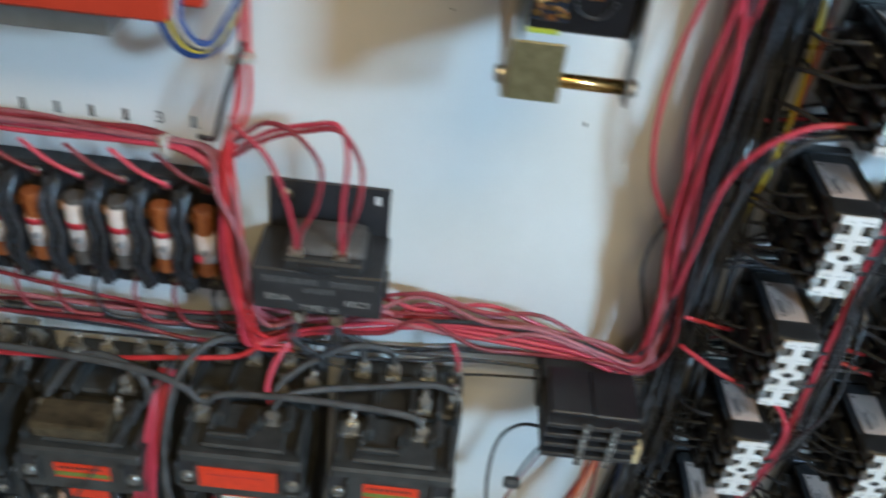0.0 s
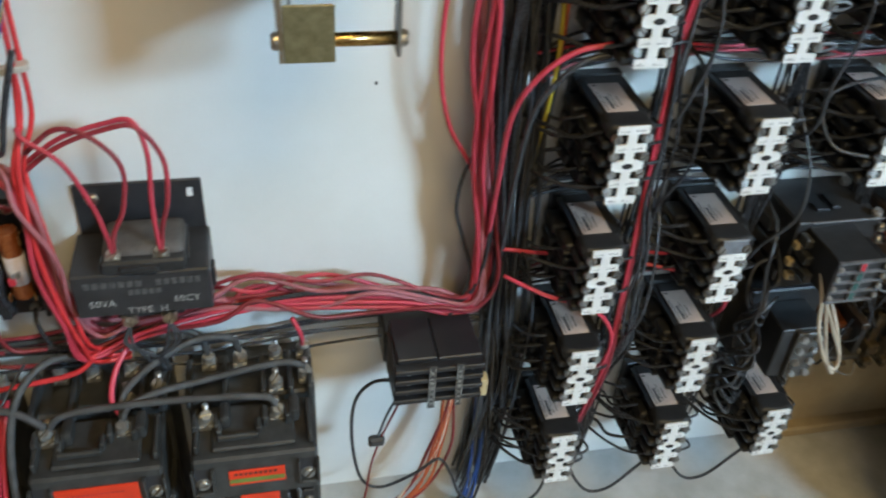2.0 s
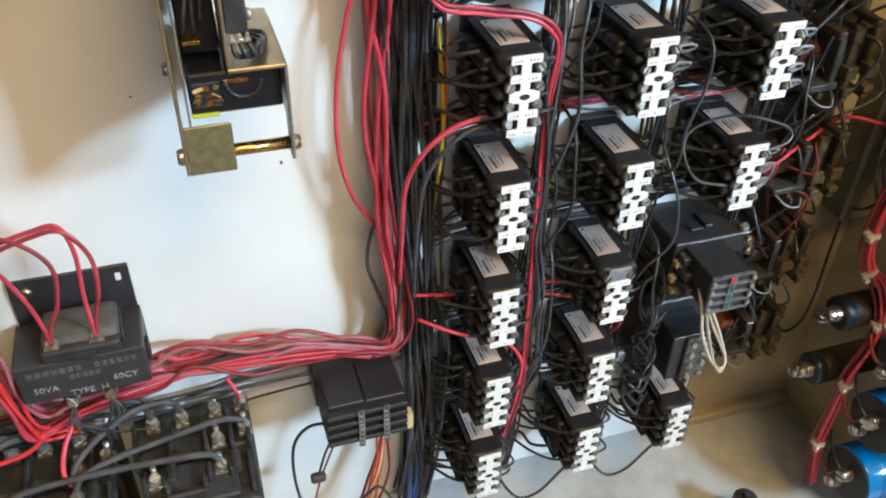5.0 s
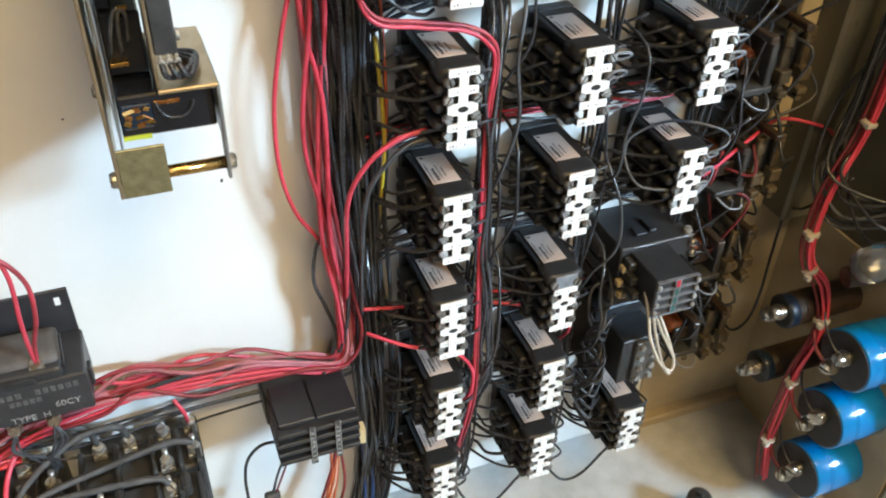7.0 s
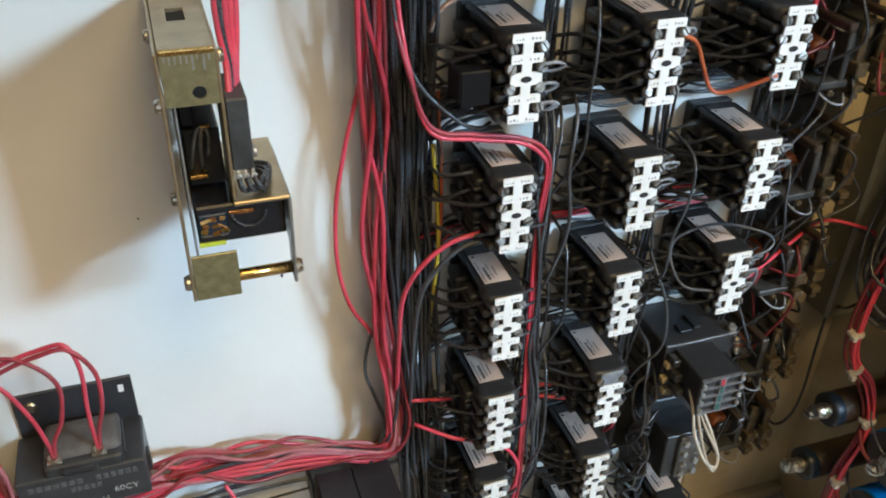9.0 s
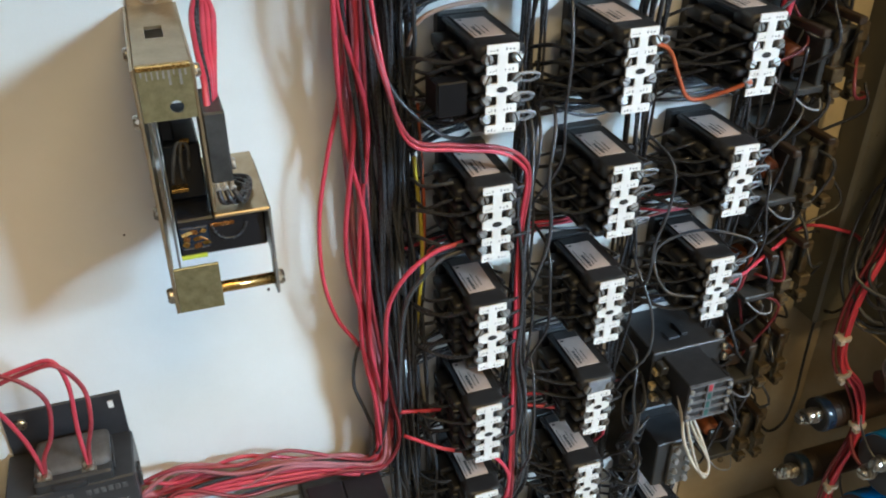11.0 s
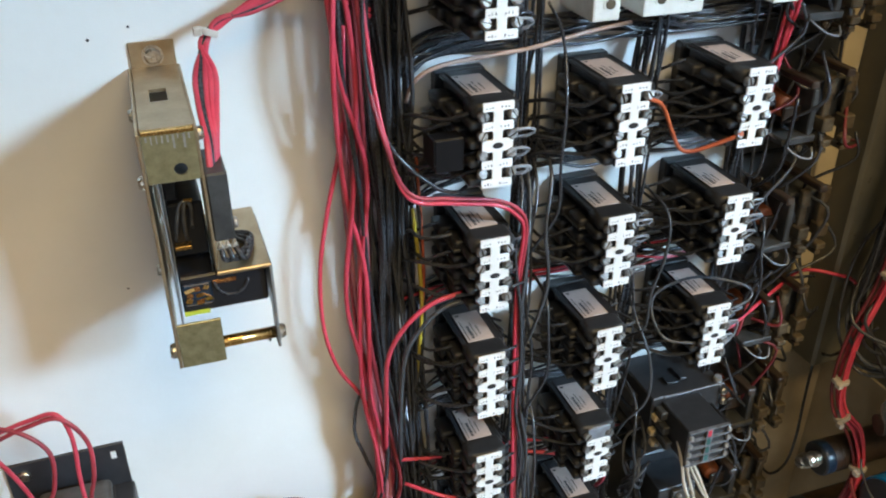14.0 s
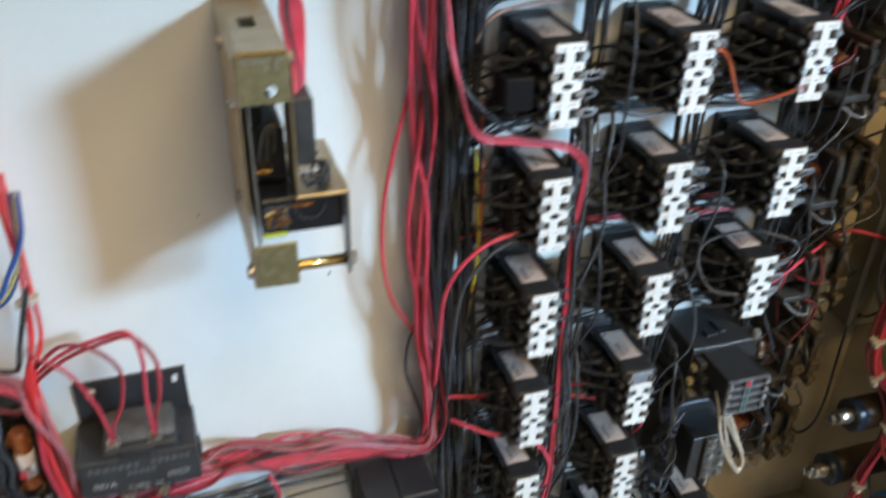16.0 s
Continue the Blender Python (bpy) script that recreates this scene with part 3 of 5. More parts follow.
# cross runs behind the relays
for k, z in enumerate((0.778, 0.682, 0.579, 0.480, 0.386, 0.286)):
    b = bundle("dark wires running across behind the relays")
    strand(b, [(-0.035, 0.004, z - 0.01), (0.0, 0.006, z), (0.06, 0.002, z + 0.004), (0.11, 0.006, z), (0.16, 0.002, z + 0.002), (0.21, 0.006, z), (0.285, 0.002, z + 0.002)], (22, 20, 13, 9, 6, 5)[k], 0.010, 0.009, ["w_black"] * 4 + ["w_grey"] * 2 + (["w_red", "w_rose"] if k in (2, 4) else []), 0.0012, 0.8)
b = bundle("red wires leaving the main bundle and running down between relays")
for k in range(2):
    d = 0.0036 * k
    wire([(-0.068 + d, -0.012, 0.86), (-0.066 + d, -0.03, 0.78), (-0.060 + d * 0.5, -0.046, 0.735 - d), (-0.046, -0.052, 0.696 - d), (-0.015, -0.053, 0.687 - d), (0.018, -0.053, 0.680 - d), (0.036 - d * 0.6, -0.054, 0.669 - d), (0.042 - d * 0.6, -0.053, 0.650), (0.040 - d * 0.7, -0.05, 0.60), (0.041 - d * 0.7, -0.05, 0.50), (0.043 - d * 0.6, -0.05, 0.40), (0.045 - d, -0.048, 0.32), (0.044 - d, -0.03, 0.24), (0.046, -0.005, 0.18)], 0.0016, M["w_red" if k else "w_maroon"], b, 7)
b = bundle("black wires twined with the red ones running down between relays")
for k in range(5):
    d, j = 0.0030 * k, random.uniform
    wire([(0.052 + d, 0.0, 0.70 - 0.02 * (k % 2)), (0.048 + d, -0.030, 0.672 - 0.02 * (k % 2))] + [(0.036 + d + j(-0.003, 0.003) + 0.002 * u, -0.052 + 0.0016 * k + j(-0.003, 0.003), 0.63 - 0.048 * u) for u in range(7)] + [(0.046 + d, -0.026, 0.28), (0.048 + d, -0.004, 0.22)], 0.0013, M["w_black" if k != 2 else "w_grey"], b, 6)
b = bundle("red wire and grey wire arching from the bundle to a relay")
wire([(-0.062, -0.018, 0.44), (-0.064, -0.034, 0.50), (-0.064, -0.045, 0.555), (-0.052, -0.05, 0.585), (-0.030, -0.05, 0.602), (-0.006, -0.05, 0.607)], 0.0019, M["w_red"], b)
wire([(-0.050, -0.018, 0.42), (-0.052, -0.034, 0.50), (-0.050, -0.045, 0.555), (-0.040, -0.05, 0.580), (-0.022, -0.05, 0.596), (-0.002, -0.05, 0.600)], 0.0018, M["w_grey"], b)
b = bundle("red wire crossing from the bundle under a relay and looping down")
wire([(-0.05, -0.03, 0.410), (-0.02, -0.048, 0.402), (0.010, -0.052, 0.392), (0.028, -0.053, 0.378), (0.039, -0.053, 0.355), (0.038, -0.05, 0.325), (0.034, -0.03, 0.295)], 0.0017, M["w_red"], b)
wire([(-0.05, -0.02, 0.428), (-0.01, -0.02, 0.42), (0.05, -0.018, 0.415), (0.10, -0.02, 0.408)], 0.0017, M["w_red"], b)
wire([(0.05, -0.02, 0.408), (0.09, -0.035, 0.405), (0.125, -0.048, 0.398), (0.136, -0.045, 0.37), (0.138, -0.02, 0.33)], 0.0017, M["w_red"], b)
b = bundle("red and black wires weaving across the front of the main bundle")
for k, (c, xs) in enumerate((("w_red", (-0.086, -0.074, -0.050, -0.060, -0.066, -0.060)), ("w_red", (-0.072, -0.080, -0.070, -0.054, -0.058, -0.052)), ("w_red", (-0.078, -0.060, -0.062, -0.076, -0.060, -0.060)), ("w_black", (-0.070, -0.072, -0.058, -0.050, -0.044, -0.050)))):
    wire([(-0.068 + 0.75 * (x + 0.060) - (0.0, 0.004, 0.006, 0.007, 0.006, 0.002)[i], -0.014 - 0.0030 * ((k + i) % 3) - (0.010 if i == 1 else 0.0), 0.87 - 0.088 * i + random.uniform(-0.01, 0.01)) for i, x in enumerate(xs)] + [(-0.072 - 0.002 * k, -0.018, 0.366 + 0.004 * k), (-0.12, -0.014, 0.372 + 0.005 * k), (-0.19, -0.012, 0.378 + 0.005 * k), (-0.26, -0.010, 0.384)], 0.0019, M[c], b, 8)
b = bundle("loose red wire standing off the main bundle")
wire([(-0.073, -0.006, 0.80), (-0.080, -0.008, 0.726), (-0.094, -0.010, 0.67), (-0.103, -0.010, 0.622), (-0.104, -0.010, 0.572), (-0.096, -0.01, 0.532), (-0.082, -0.01, 0.505), (-0.070, -0.01, 0.48)], 0.0017, M["w_red"], b)
b = bundle("loose black wire curling out of the bundle")
wire([(-0.060, -0.008, 0.535), (-0.074, -0.01, 0.512), (-0.083, -0.01, 0.49), (-0.086, -0.01, 0.46), (-0.078, -0.01, 0.43), (-0.072, -0.014, 0.40), (-0.085, -0.018, 0.365), (-0.11, -0.03, 0.34)], 0.0016, M["w_black"], b)
b = bundle("black wire crossing the red bundle on its way to a relay")
wire([(-0.062, -0.02, 0.86), (-0.066, -0.032, 0.78), (-0.056, -0.045, 0.73), (-0.03, -0.052, 0.70), (-0.012, -0.05, 0.69), (0.0, -0.04, 0.688)], 0.0014, M["w_black"], b)
for x, z, drop in ((0.066, 0.80, 0.20), (0.062, 0.70, 0.20), (0.160, 0.645, 0.15), (0.156, 0.545, 0.16), (0.060, 0.585, 0.15), (0.056, 0.47, 0.17), (0.160, 0.45, 0.15), (0.258, 0.62, 0.12)):
    b = bundle("thin black wire hanging between the relays")
    j = random.uniform
    wire([(x + 0.010, 0.0, z)] + [(x + 0.006 - 0.016 * u + j(-0.006, 0.006), -0.020 - 0.042 * math.sin(math.pi * u) + j(-0.006, 0.006), z + 0.012 * (1 - u) - drop * u) for u in (0.12, 0.3, 0.5, 0.7, 0.88)] + [(x - 0.006, -0.004, z - drop - 0.02)], j(0.0011, 0.0015), M["w_black" if j(0, 1) < 0.7 else "w_grey"], b, 7)
b = bundle("orange wire hanging in a loop between two relays")
wire([(0.120, -0.068, 0.748), (0.136, -0.064, 0.739), (0.150, -0.058, 0.717), (0.162, -0.054, 0.699), (0.172, -0.056, 0.696), (0.187, -0.064, 0.703), (0.202, -0.072, 0.712)], 0.0016, M["w_orange"], b)
b = bundle("flesh coloured wire lying over the cross run")
wire([(-0.032, -0.004, 0.742), (-0.028, -0.014, 0.760), (-0.012, -0.018, 0.7695), (0.02, -0.016, 0.772), (0.06, -0.014, 0.774), (0.10, -0.010, 0.779), (0.14, -0.006, 0.782)], 0.0016, M["w_pink"], b)

# dark wires under the red ones
b = bundle("black wires running across below the transformer")
strand(b, [(-0.045, -0.004, 0.36), (-0.10, 0.0, 0.348), (-0.186, 0.002, 0.350), (-0.27, 0.002, 0.340), (-0.36, 0.0, 0.345), (-0.56, 0.0, 0.35)], 5, 0.017, 0.006, ["w_black"], 0.0013, 0.35)
b = bundle("red wire lugged onto the contactor")
wire([(-0.21, -0.012, 0.37), (-0.204, -0.018, 0.358), (-0.203, -0.012, 0.342), (-0.203, -0.004, 0.334)], 0.0018, M["w_red"], b)

# bottom of the main bundle: coloured wires running out over the floor
b = bundle("orange, blue, yellow and red wires spreading over the cabinet floor")
for k, c in enumerate(["w_orange", "w_orange", "w_orange", "w_deep", "w_white", "w_orange", "w_deep"]):
    j = random.uniform
    x = -0.070 + j(-0.008, 0.008)
    wire([(x, 0.004, 0.34), (x, 0.0, 0.29), (x - 0.003 + j(-0.004, 0.004), -0.010, 0.25), (x - 0.014 + j(-0.006, 0.006), -0.018, 0.20), (x - 0.038 + j(-0.01, 0.01), -0.028, 0.156), (x - 0.075 + j(-0.015, 0.01), -0.040 + j(-0.008, 0.01), 0.130), (x - 0.13, -0.055 + j(-0.02, 0.02), FLOOR + 0.002), (x - 0.24, -0.08 + j(-0.03, 0.03), FLOOR + 0.002)], 0.0014, M[c], b)
for k, c in enumerate(["w_blue", "w_blue", "w_black", "w_black", "w_grey", "w_blue", "w_black"]):
    j = random.uniform
    x = -0.046 + j(-0.010, 0.010)
    wire([(x, 0.004, 0.30), (x, -0.004, 0.22), (x - 0.004 + j(-0.004, 0.004), -0.020, 0.172), (x - 0.018 + j(-0.008, 0.006), -0.038, 0.140), (x - 0.048 + j(-0.015, 0.01), -0.058 + j(-0.01, 0.01), FLOOR + 0.004), (x - 0.12, -0.085 + j(-0.03, 0.02), FLOOR + 0.002)], 0.0014, M[c], b)
b = bundle("black wire bent out in a wide loop near the floor")
wire([(-0.128, -0.04, 0.318), (-0.150, -0.034, 0.312), (-0.164, -0.03, 0.285), (-0.166, -0.03, 0.235), (-0.158, -0.03, 0.185), (-0.140, -0.032, 0.172), (-0.110, -0.035, 0.190), (-0.090, -0.035, 0.206), (-0.078, -0.035, 0.185), (-0.066, -0.035, 0.150), (-0.045, -0.04, 0.136), (-0.015, -0.045, 0.134), (0.002, -0.05, 0.155), (0.006, -0.06, 0.2)], 0.0015, M["w_black"], b)
wire([(-0.130, -0.02, 0.36), (-0.138, -0.02, 0.33), (-0.126, -0.02, 0.305)], 0.0016, M["w_black"], b)
b = bundle("thin red and grey wires hanging to a small lug")
wire([(-0.118, -0.03, 0.305), (-0.13, -0.03, 0.27), (-0.142, -0.03, 0.235), (-0.150, -0.03, 0.20), (-0.156, -0.036, 0.165), (-0.175, -0.06, 0.128), (-0.21, -0.09, FLOOR + 0.001)], 0.0010, M["w_deep"], b)
wire([(-0.122, -0.03, 0.302), (-0.136, -0.03, 0.268), (-0.144, -0.03, 0.24)], 0.0012, M["w_grey"], b)
one("lug", M["dusty"], b, (-0.152, -0.138, -0.034, -0.026, 0.230, 0.240), bevel=0.002)
for x in (0.05, 0.15):
    b = bundle("black wire sagging below the lowest relay")
    wire([(x - 0.012, -0.02, 0.24), (x - 0.014, -0.03, 0.18), (x + 0.002, -0.045, 0.148), (x + 0.024, -0.05, 0.150), (x + 0.045, -0.055, 0.185), (x + 0.052, -0.06, 0.205)], 0.0015, M["w_black"], b)


t = thing("tape_flag", "strip of black tape folded over wires beside a relay", "tape")
bm = bmesh.new()
box(bm, -0.030, -0.0100, -0.0625, -0.0612, 0.712, 0.735, 0.0005)
box(bm, -0.030, -0.0100, -0.0612, -0.0480, 0.7325, 0.735, 0.0005)
box(bm, -0.0312, -0.0300, -0.0618, -0.0400, 0.714, 0.735, 0.0004)
part("tape", bm, M["tape"], t)

# ---- switch bracket on the panel ----
def switch_bracket():
    t = thing("switch_bracket", "yellow zinc plated steel bracket holding a black switch", "bracket")
    x0, x1, f = -0.209, -0.179, -0.100
    bm = bmesh.new()
    box(bm, x0 + 0.002, x1, PANEL - 0.002, PANEL, 0.778, 0.796, 0.0004)
    part("mounting_tab", bm, M["chromate"], t)
    bm = bmesh.new()
    screw(bm, ((x0 + x1) / 2 + 0.001, PANEL - 0.003, 0.787), (0, -1, 0), 0.0052, 0.003)
    rod(bm, ((x0 + x1) / 2 + 0.001, PANEL - 0.002, 0.787), ((x0 + x1) / 2 + 0.001, PANEL - 0.0032, 0.787), 0.0068, 18)
    part("screw", bm, M["steel"], t)
    bm = bmesh.new()  # top plate with a square hole
    zt = 0.778
    for b in ((x0 + 0.002, x1, -0.030, PANEL - 0.002), (x0 + 0.002, x1, f + 0.002, -0.052), (x0 + 0.002, x0 + 0.010, -0.052, -0.030), (x1 - 0.010, x1, -0.052, -0.030)):
        box(bm, *b, zt, zt + 0.002)
    part("top_plate", bm, M["chromate"], t)
    bm = bmesh.new()  # front flange with a round hole
    ring = 20
    cx, cz, r = x1 - 0.010, 0.757, 0.0037
    w0, w1, h0, h1 = x0 + 0.002, x1, 0.750, 0.780
    outer, inner = [], []
    turns = [2 * math.pi * (k + 0.5) / ring for k in range(ring)] + [math.atan2(z - cz, x - cx) % (2 * math.pi) for x in (w0, w1) for z in (h0, h1)]
    turns.sort()
    ring = len(turns)
    for a in turns:
        dx, dz = math.cos(a), math.sin(a)
        s = min(((w1 - cx) if dx > 0 else (cx - w0)) / max(abs(dx), 1e-6), ((h1 - cz) if dz > 0 else (cz - h0)) / max(abs(dz), 1e-6))
        outer.append((cx + dx * s, cz + dz * s))
        inner.append((cx + dx * r, cz + dz * r))
    lay = [[bm.verts.new((x, y, z)) for x, z in pts] for pts in (outer, inner) for y in (f, f + 0.002)]
    for k in range(ring):
        j = (k + 1) % ring
        for p, q in ((lay[0], lay[2]), (lay[1], lay[3]), (lay[2], lay[3]), (lay[0], lay[1])):
            bm.faces.new((p[k], p[j], q[j], q[k]))
    part("front_flange", bm, M["worn"], t)
    for k in range(9):
        j = random.uniform
        x = x0 + 0.004 + 0.0028 * k
        h = j(0.002, 0.009)
        one("scratch", M["bright"], t, (x, x + j(0.0004, 0.0014), f - 0.00012, f + 0.0003, 0.7775 - h, 0.7775), bevel=0)
    one("fold", M["brass"], t, (x0 + 0.002, x1, f - 0.0006, f + 0.003, 0.778, 0.7812), bevel=0.001, seg=2, label="bright worn folded edge")
    one("side_plate", M["chromate"], t, (x0 - 0.0004, x0 + 0.0016, f - 0.001, PANEL, 0.626, 0.7795), bevel=0.0004)
    one("inner_plate", M["rail"], t, (x0 + 0.0055, x0 + 0.0068, f + 0.004, -0.012, 0.650, 0.749), bevel=0.0003)
    # right-hand plate: upper arm, shelf and lower flange
    one("arm_plate", M["chromate"], t, (x1, x1 + 0.0018, f + 0.001, -0.066, 0.690, 0.7795), (x1, x1 + 0.0018, -0.066, PANEL, 0.735, 0.7795), bevel=0.0004)
    one("shelf_plate", M["chromate"], t, (x1, -0.147, f, -0.020, 0.686, 0.6885), bevel=0.0006)
    one("flange_plate", M["rail"], t, (-0.1485, -0.1465, f, -0.030, 0.652, 0.688), (-0.1485, -0.1465, f, f + 0.012, 0.627, 0.652), bevel=0.0005)
    one("foot_plate", M["worn"], t, (x0 + 0.0018, -0.181, f - 0.001, f + 0.001, 0.626, 0.657), bevel=0.0004)
    bm = bmesh.new()
    rod(bm, (-0.188, f - 0.0012, 0.649), (-0.188, f - 0.0002, 0.649), 0.003, 16)
    part("plug", bm, M["worn"], t)
    bm = bmesh.new()
    rod(bm, (x0, f + 0.005, 0.636), (-0.147, f + 0.005, 0.636), 0.0038, 16)
    part("spacer", bm, M["brass"], t, "brass spacer tube")
    for x, w in ((x0 - 0.0002, -1), (-0.1466, 1)):
        bm = bmesh.new()
        screw(bm, (x, f + 0.005, 0.636), (w, 0, 0), 0.0048, 0.004)
        part("screw", bm, M["steel"], t)
    for z, y in ((0.674, -0.06), (0.745, -0.085), (0.765, -0.03)):
        bm = bmesh.new()
        screw(bm, (x0 - 0.0004, y, z), (-1, 0, 0), 0.0042, 0.0035)
        part("rivet", bm, M["steel"], t)
    bm = bmesh.new()
    screw(bm, (x1 + 0.0018, -0.088, 0.772), (1, 0, 0), 0.004, 0.0035)
    part("rivet", bm, M["steel"], t)
    # the switch inside
    one("switch_block", M["black"], t, (x0 + 0.008, x1 - 0.001, -0.070, -0.005, 0.686, 0.722), bevel=0.0012)
    one("switch_block", M["black"], t, (x0 + 0.008, x1 - 0.014, -0.066, -0.030, 0.7225, 0.736), bevel=0.0012)
    sw = one("switch_body", M["navyblack"], t, (x0 + 0.008, -0.150, -0.094, -0.020, 0.660, 0.685), bevel=0.0012)
    win = one("window", M["navy"], sw, (x0 + 0.009, x0 + 0.026, -0.0948, -0.0935, 0.6655, 0.6805), bevel=0.0012, label="dark window with copper contacts glinting behind")
    for k in range(9):
        j = random.uniform
        bm = bmesh.new()
        cx, cz, w, h = x0 + 0.0125 + 0.0052 * (k % 3), 0.6685 + 0.0042 * (k // 3), j(0.0018, 0.0034), j(0.0008, 0.0018)
        box(bm, -w, w, -0.0004, 0.0004, -h, h, 0.0003)
        bmesh.ops.transform(bm, matrix=pose(cx + j(-0.001, 0.001), -0.0951, cz + j(-0.001, 0.001), j(-30, 30), j(-35, 35), j(-25, 25)), verts=bm.verts[:])
        part("copper_contact", bm, M["copper" if k % 2 else "brass"], win)
    arc = [(-0.171 + 0.010 * math.cos(a), -0.0945, 0.680 + 0.011 * math.sin(a)) for a in np.linspace(math.pi * 1.0, math.pi * 1.95, 8)]
    wire(arc, 0.0009, M["w_black"], sw, 3, "rim")
    one("window", M["copper"], sw, (-0.182, -0.168, -0.0948, -0.0938, 0.678, 0.6805), bevel=0.0003)
    one("contact", M["brass"], sw, (x0 + 0.009, x0 + 0.019, -0.0765, -0.070, 0.694, 0.6965), bevel=0.0003)
    bm = bmesh.new()
    for k in range(5):
        rod(bm, (-0.196 + 0.002 * k, -0.072, 0.716 + 0.001 * k), (-0.190 + 0.001 * k, -0.082, 0.730), 0.0007, 6)
    part("spring", bm, M["brass"], sw)
    one("sticker", M["lime"], t, (x0 + 0.008, -0.186, f + 0.004, f + 0.010, 0.6595, 0.6615), bevel=0.0002, label="lime green sticker")
    one("side_switch", M["dusty"], t, (x1 + 0.002, -0.165, -0.097, -0.058, 0.707, 0.750), bevel=0.001, label="dark grey microswitch")
    for k in range(3):
        bm = bmesh.new()
        box(bm, -0.1755 + 0.0042 * k, -0.1735 + 0.0042 * k, -0.0985, -0.0955, 0.7005, 0.7075, 0.0005)
        rod(bm, (-0.1745 + 0.0042 * k, -0.099, 0.7035), (-0.1745 + 0.0042 * k, -0.096, 0.7035), 0.0020, 10, bevel=0.0006)
        part("solder_tag", bm, M["bright"], t, "bright soldered tag")
    bm = bmesh.new()
    rod(bm, (-0.165, -0.0925, 0.716), (-0.1625, -0.0925, 0.716), 0.0034, 12, bevel=0.0008)
    part("switch_screw", bm, M["bright"], t)
    for k in range(2):
        bent = [(x0 + 0.011 + 0.006 * k, -0.074, 0.700), (x0 + 0.013 + 0.004 * k, -0.080, 0.716), (x0 + 0.017 + 0.002 * k, -0.081, 0.728), (x0 + 0.022, -0.079, 0.724), (x0 + 0.021, -0.076, 0.708)]
        wire(bent, 0.0011, M["dullplate"], t, 5, "contact_spring")
    return t


switch_bracket()
b = bundle("red and black wires dropping from a tie into the switch")
for k in range(5):
    j = random.uniform
    u = k - 2
    wire([(-0.105, -0.006 + j(-0.004, 0.004), 0.822 + 0.002 * k), (-0.130, -0.008, 0.815 + 0.0015 * k), (-0.152, -0.010, 0.812 - 0.001 * k), (-0.162 + j(-0.002, 0.002), -0.014, 0.800), (-0.165 + 0.0028 * u, -0.030, 0.786), (-0.167 + 0.0030 * u + j(-0.002, 0.002), -0.055, 0.775), (-0.169 + 0.0016 * u, -0.072 + 0.002 * u, 0.762), (-0.171 + 0.0012 * u, -0.082 + 0.003 * u, 0.745)], 0.0020, M["w_red" if k != 1 else "w_black"], b)
for k in range(3):
    wire([(-0.055, -0.006, 0.80 + 0.004 * k), (-0.075, -0.006, 0.816 + 0.002 * k), (-0.105, -0.006, 0.822 + 0.002 * k)], 0.0018, M["w_red" if k else "w_black"], b)
for k in range(3):
    wire([(-0.1745 + 0.0042 * k, -0.0985, 0.703), (-0.173 + 0.005 * k, -0.101, 0.697), (-0.167 + 0.004 * k, -0.092, 0.6925), (-0.158 + 0.002 * k, -0.078 + 0.006 * k, 0.692), (-0.164 - 0.001 * k, -0.066 + 0.004 * k, 0.6915)], 0.0017, M["w_black"], b)
nylon_tie((-0.159, -0.012, 0.806), (0.4, 0.2, 1), 0.0068)


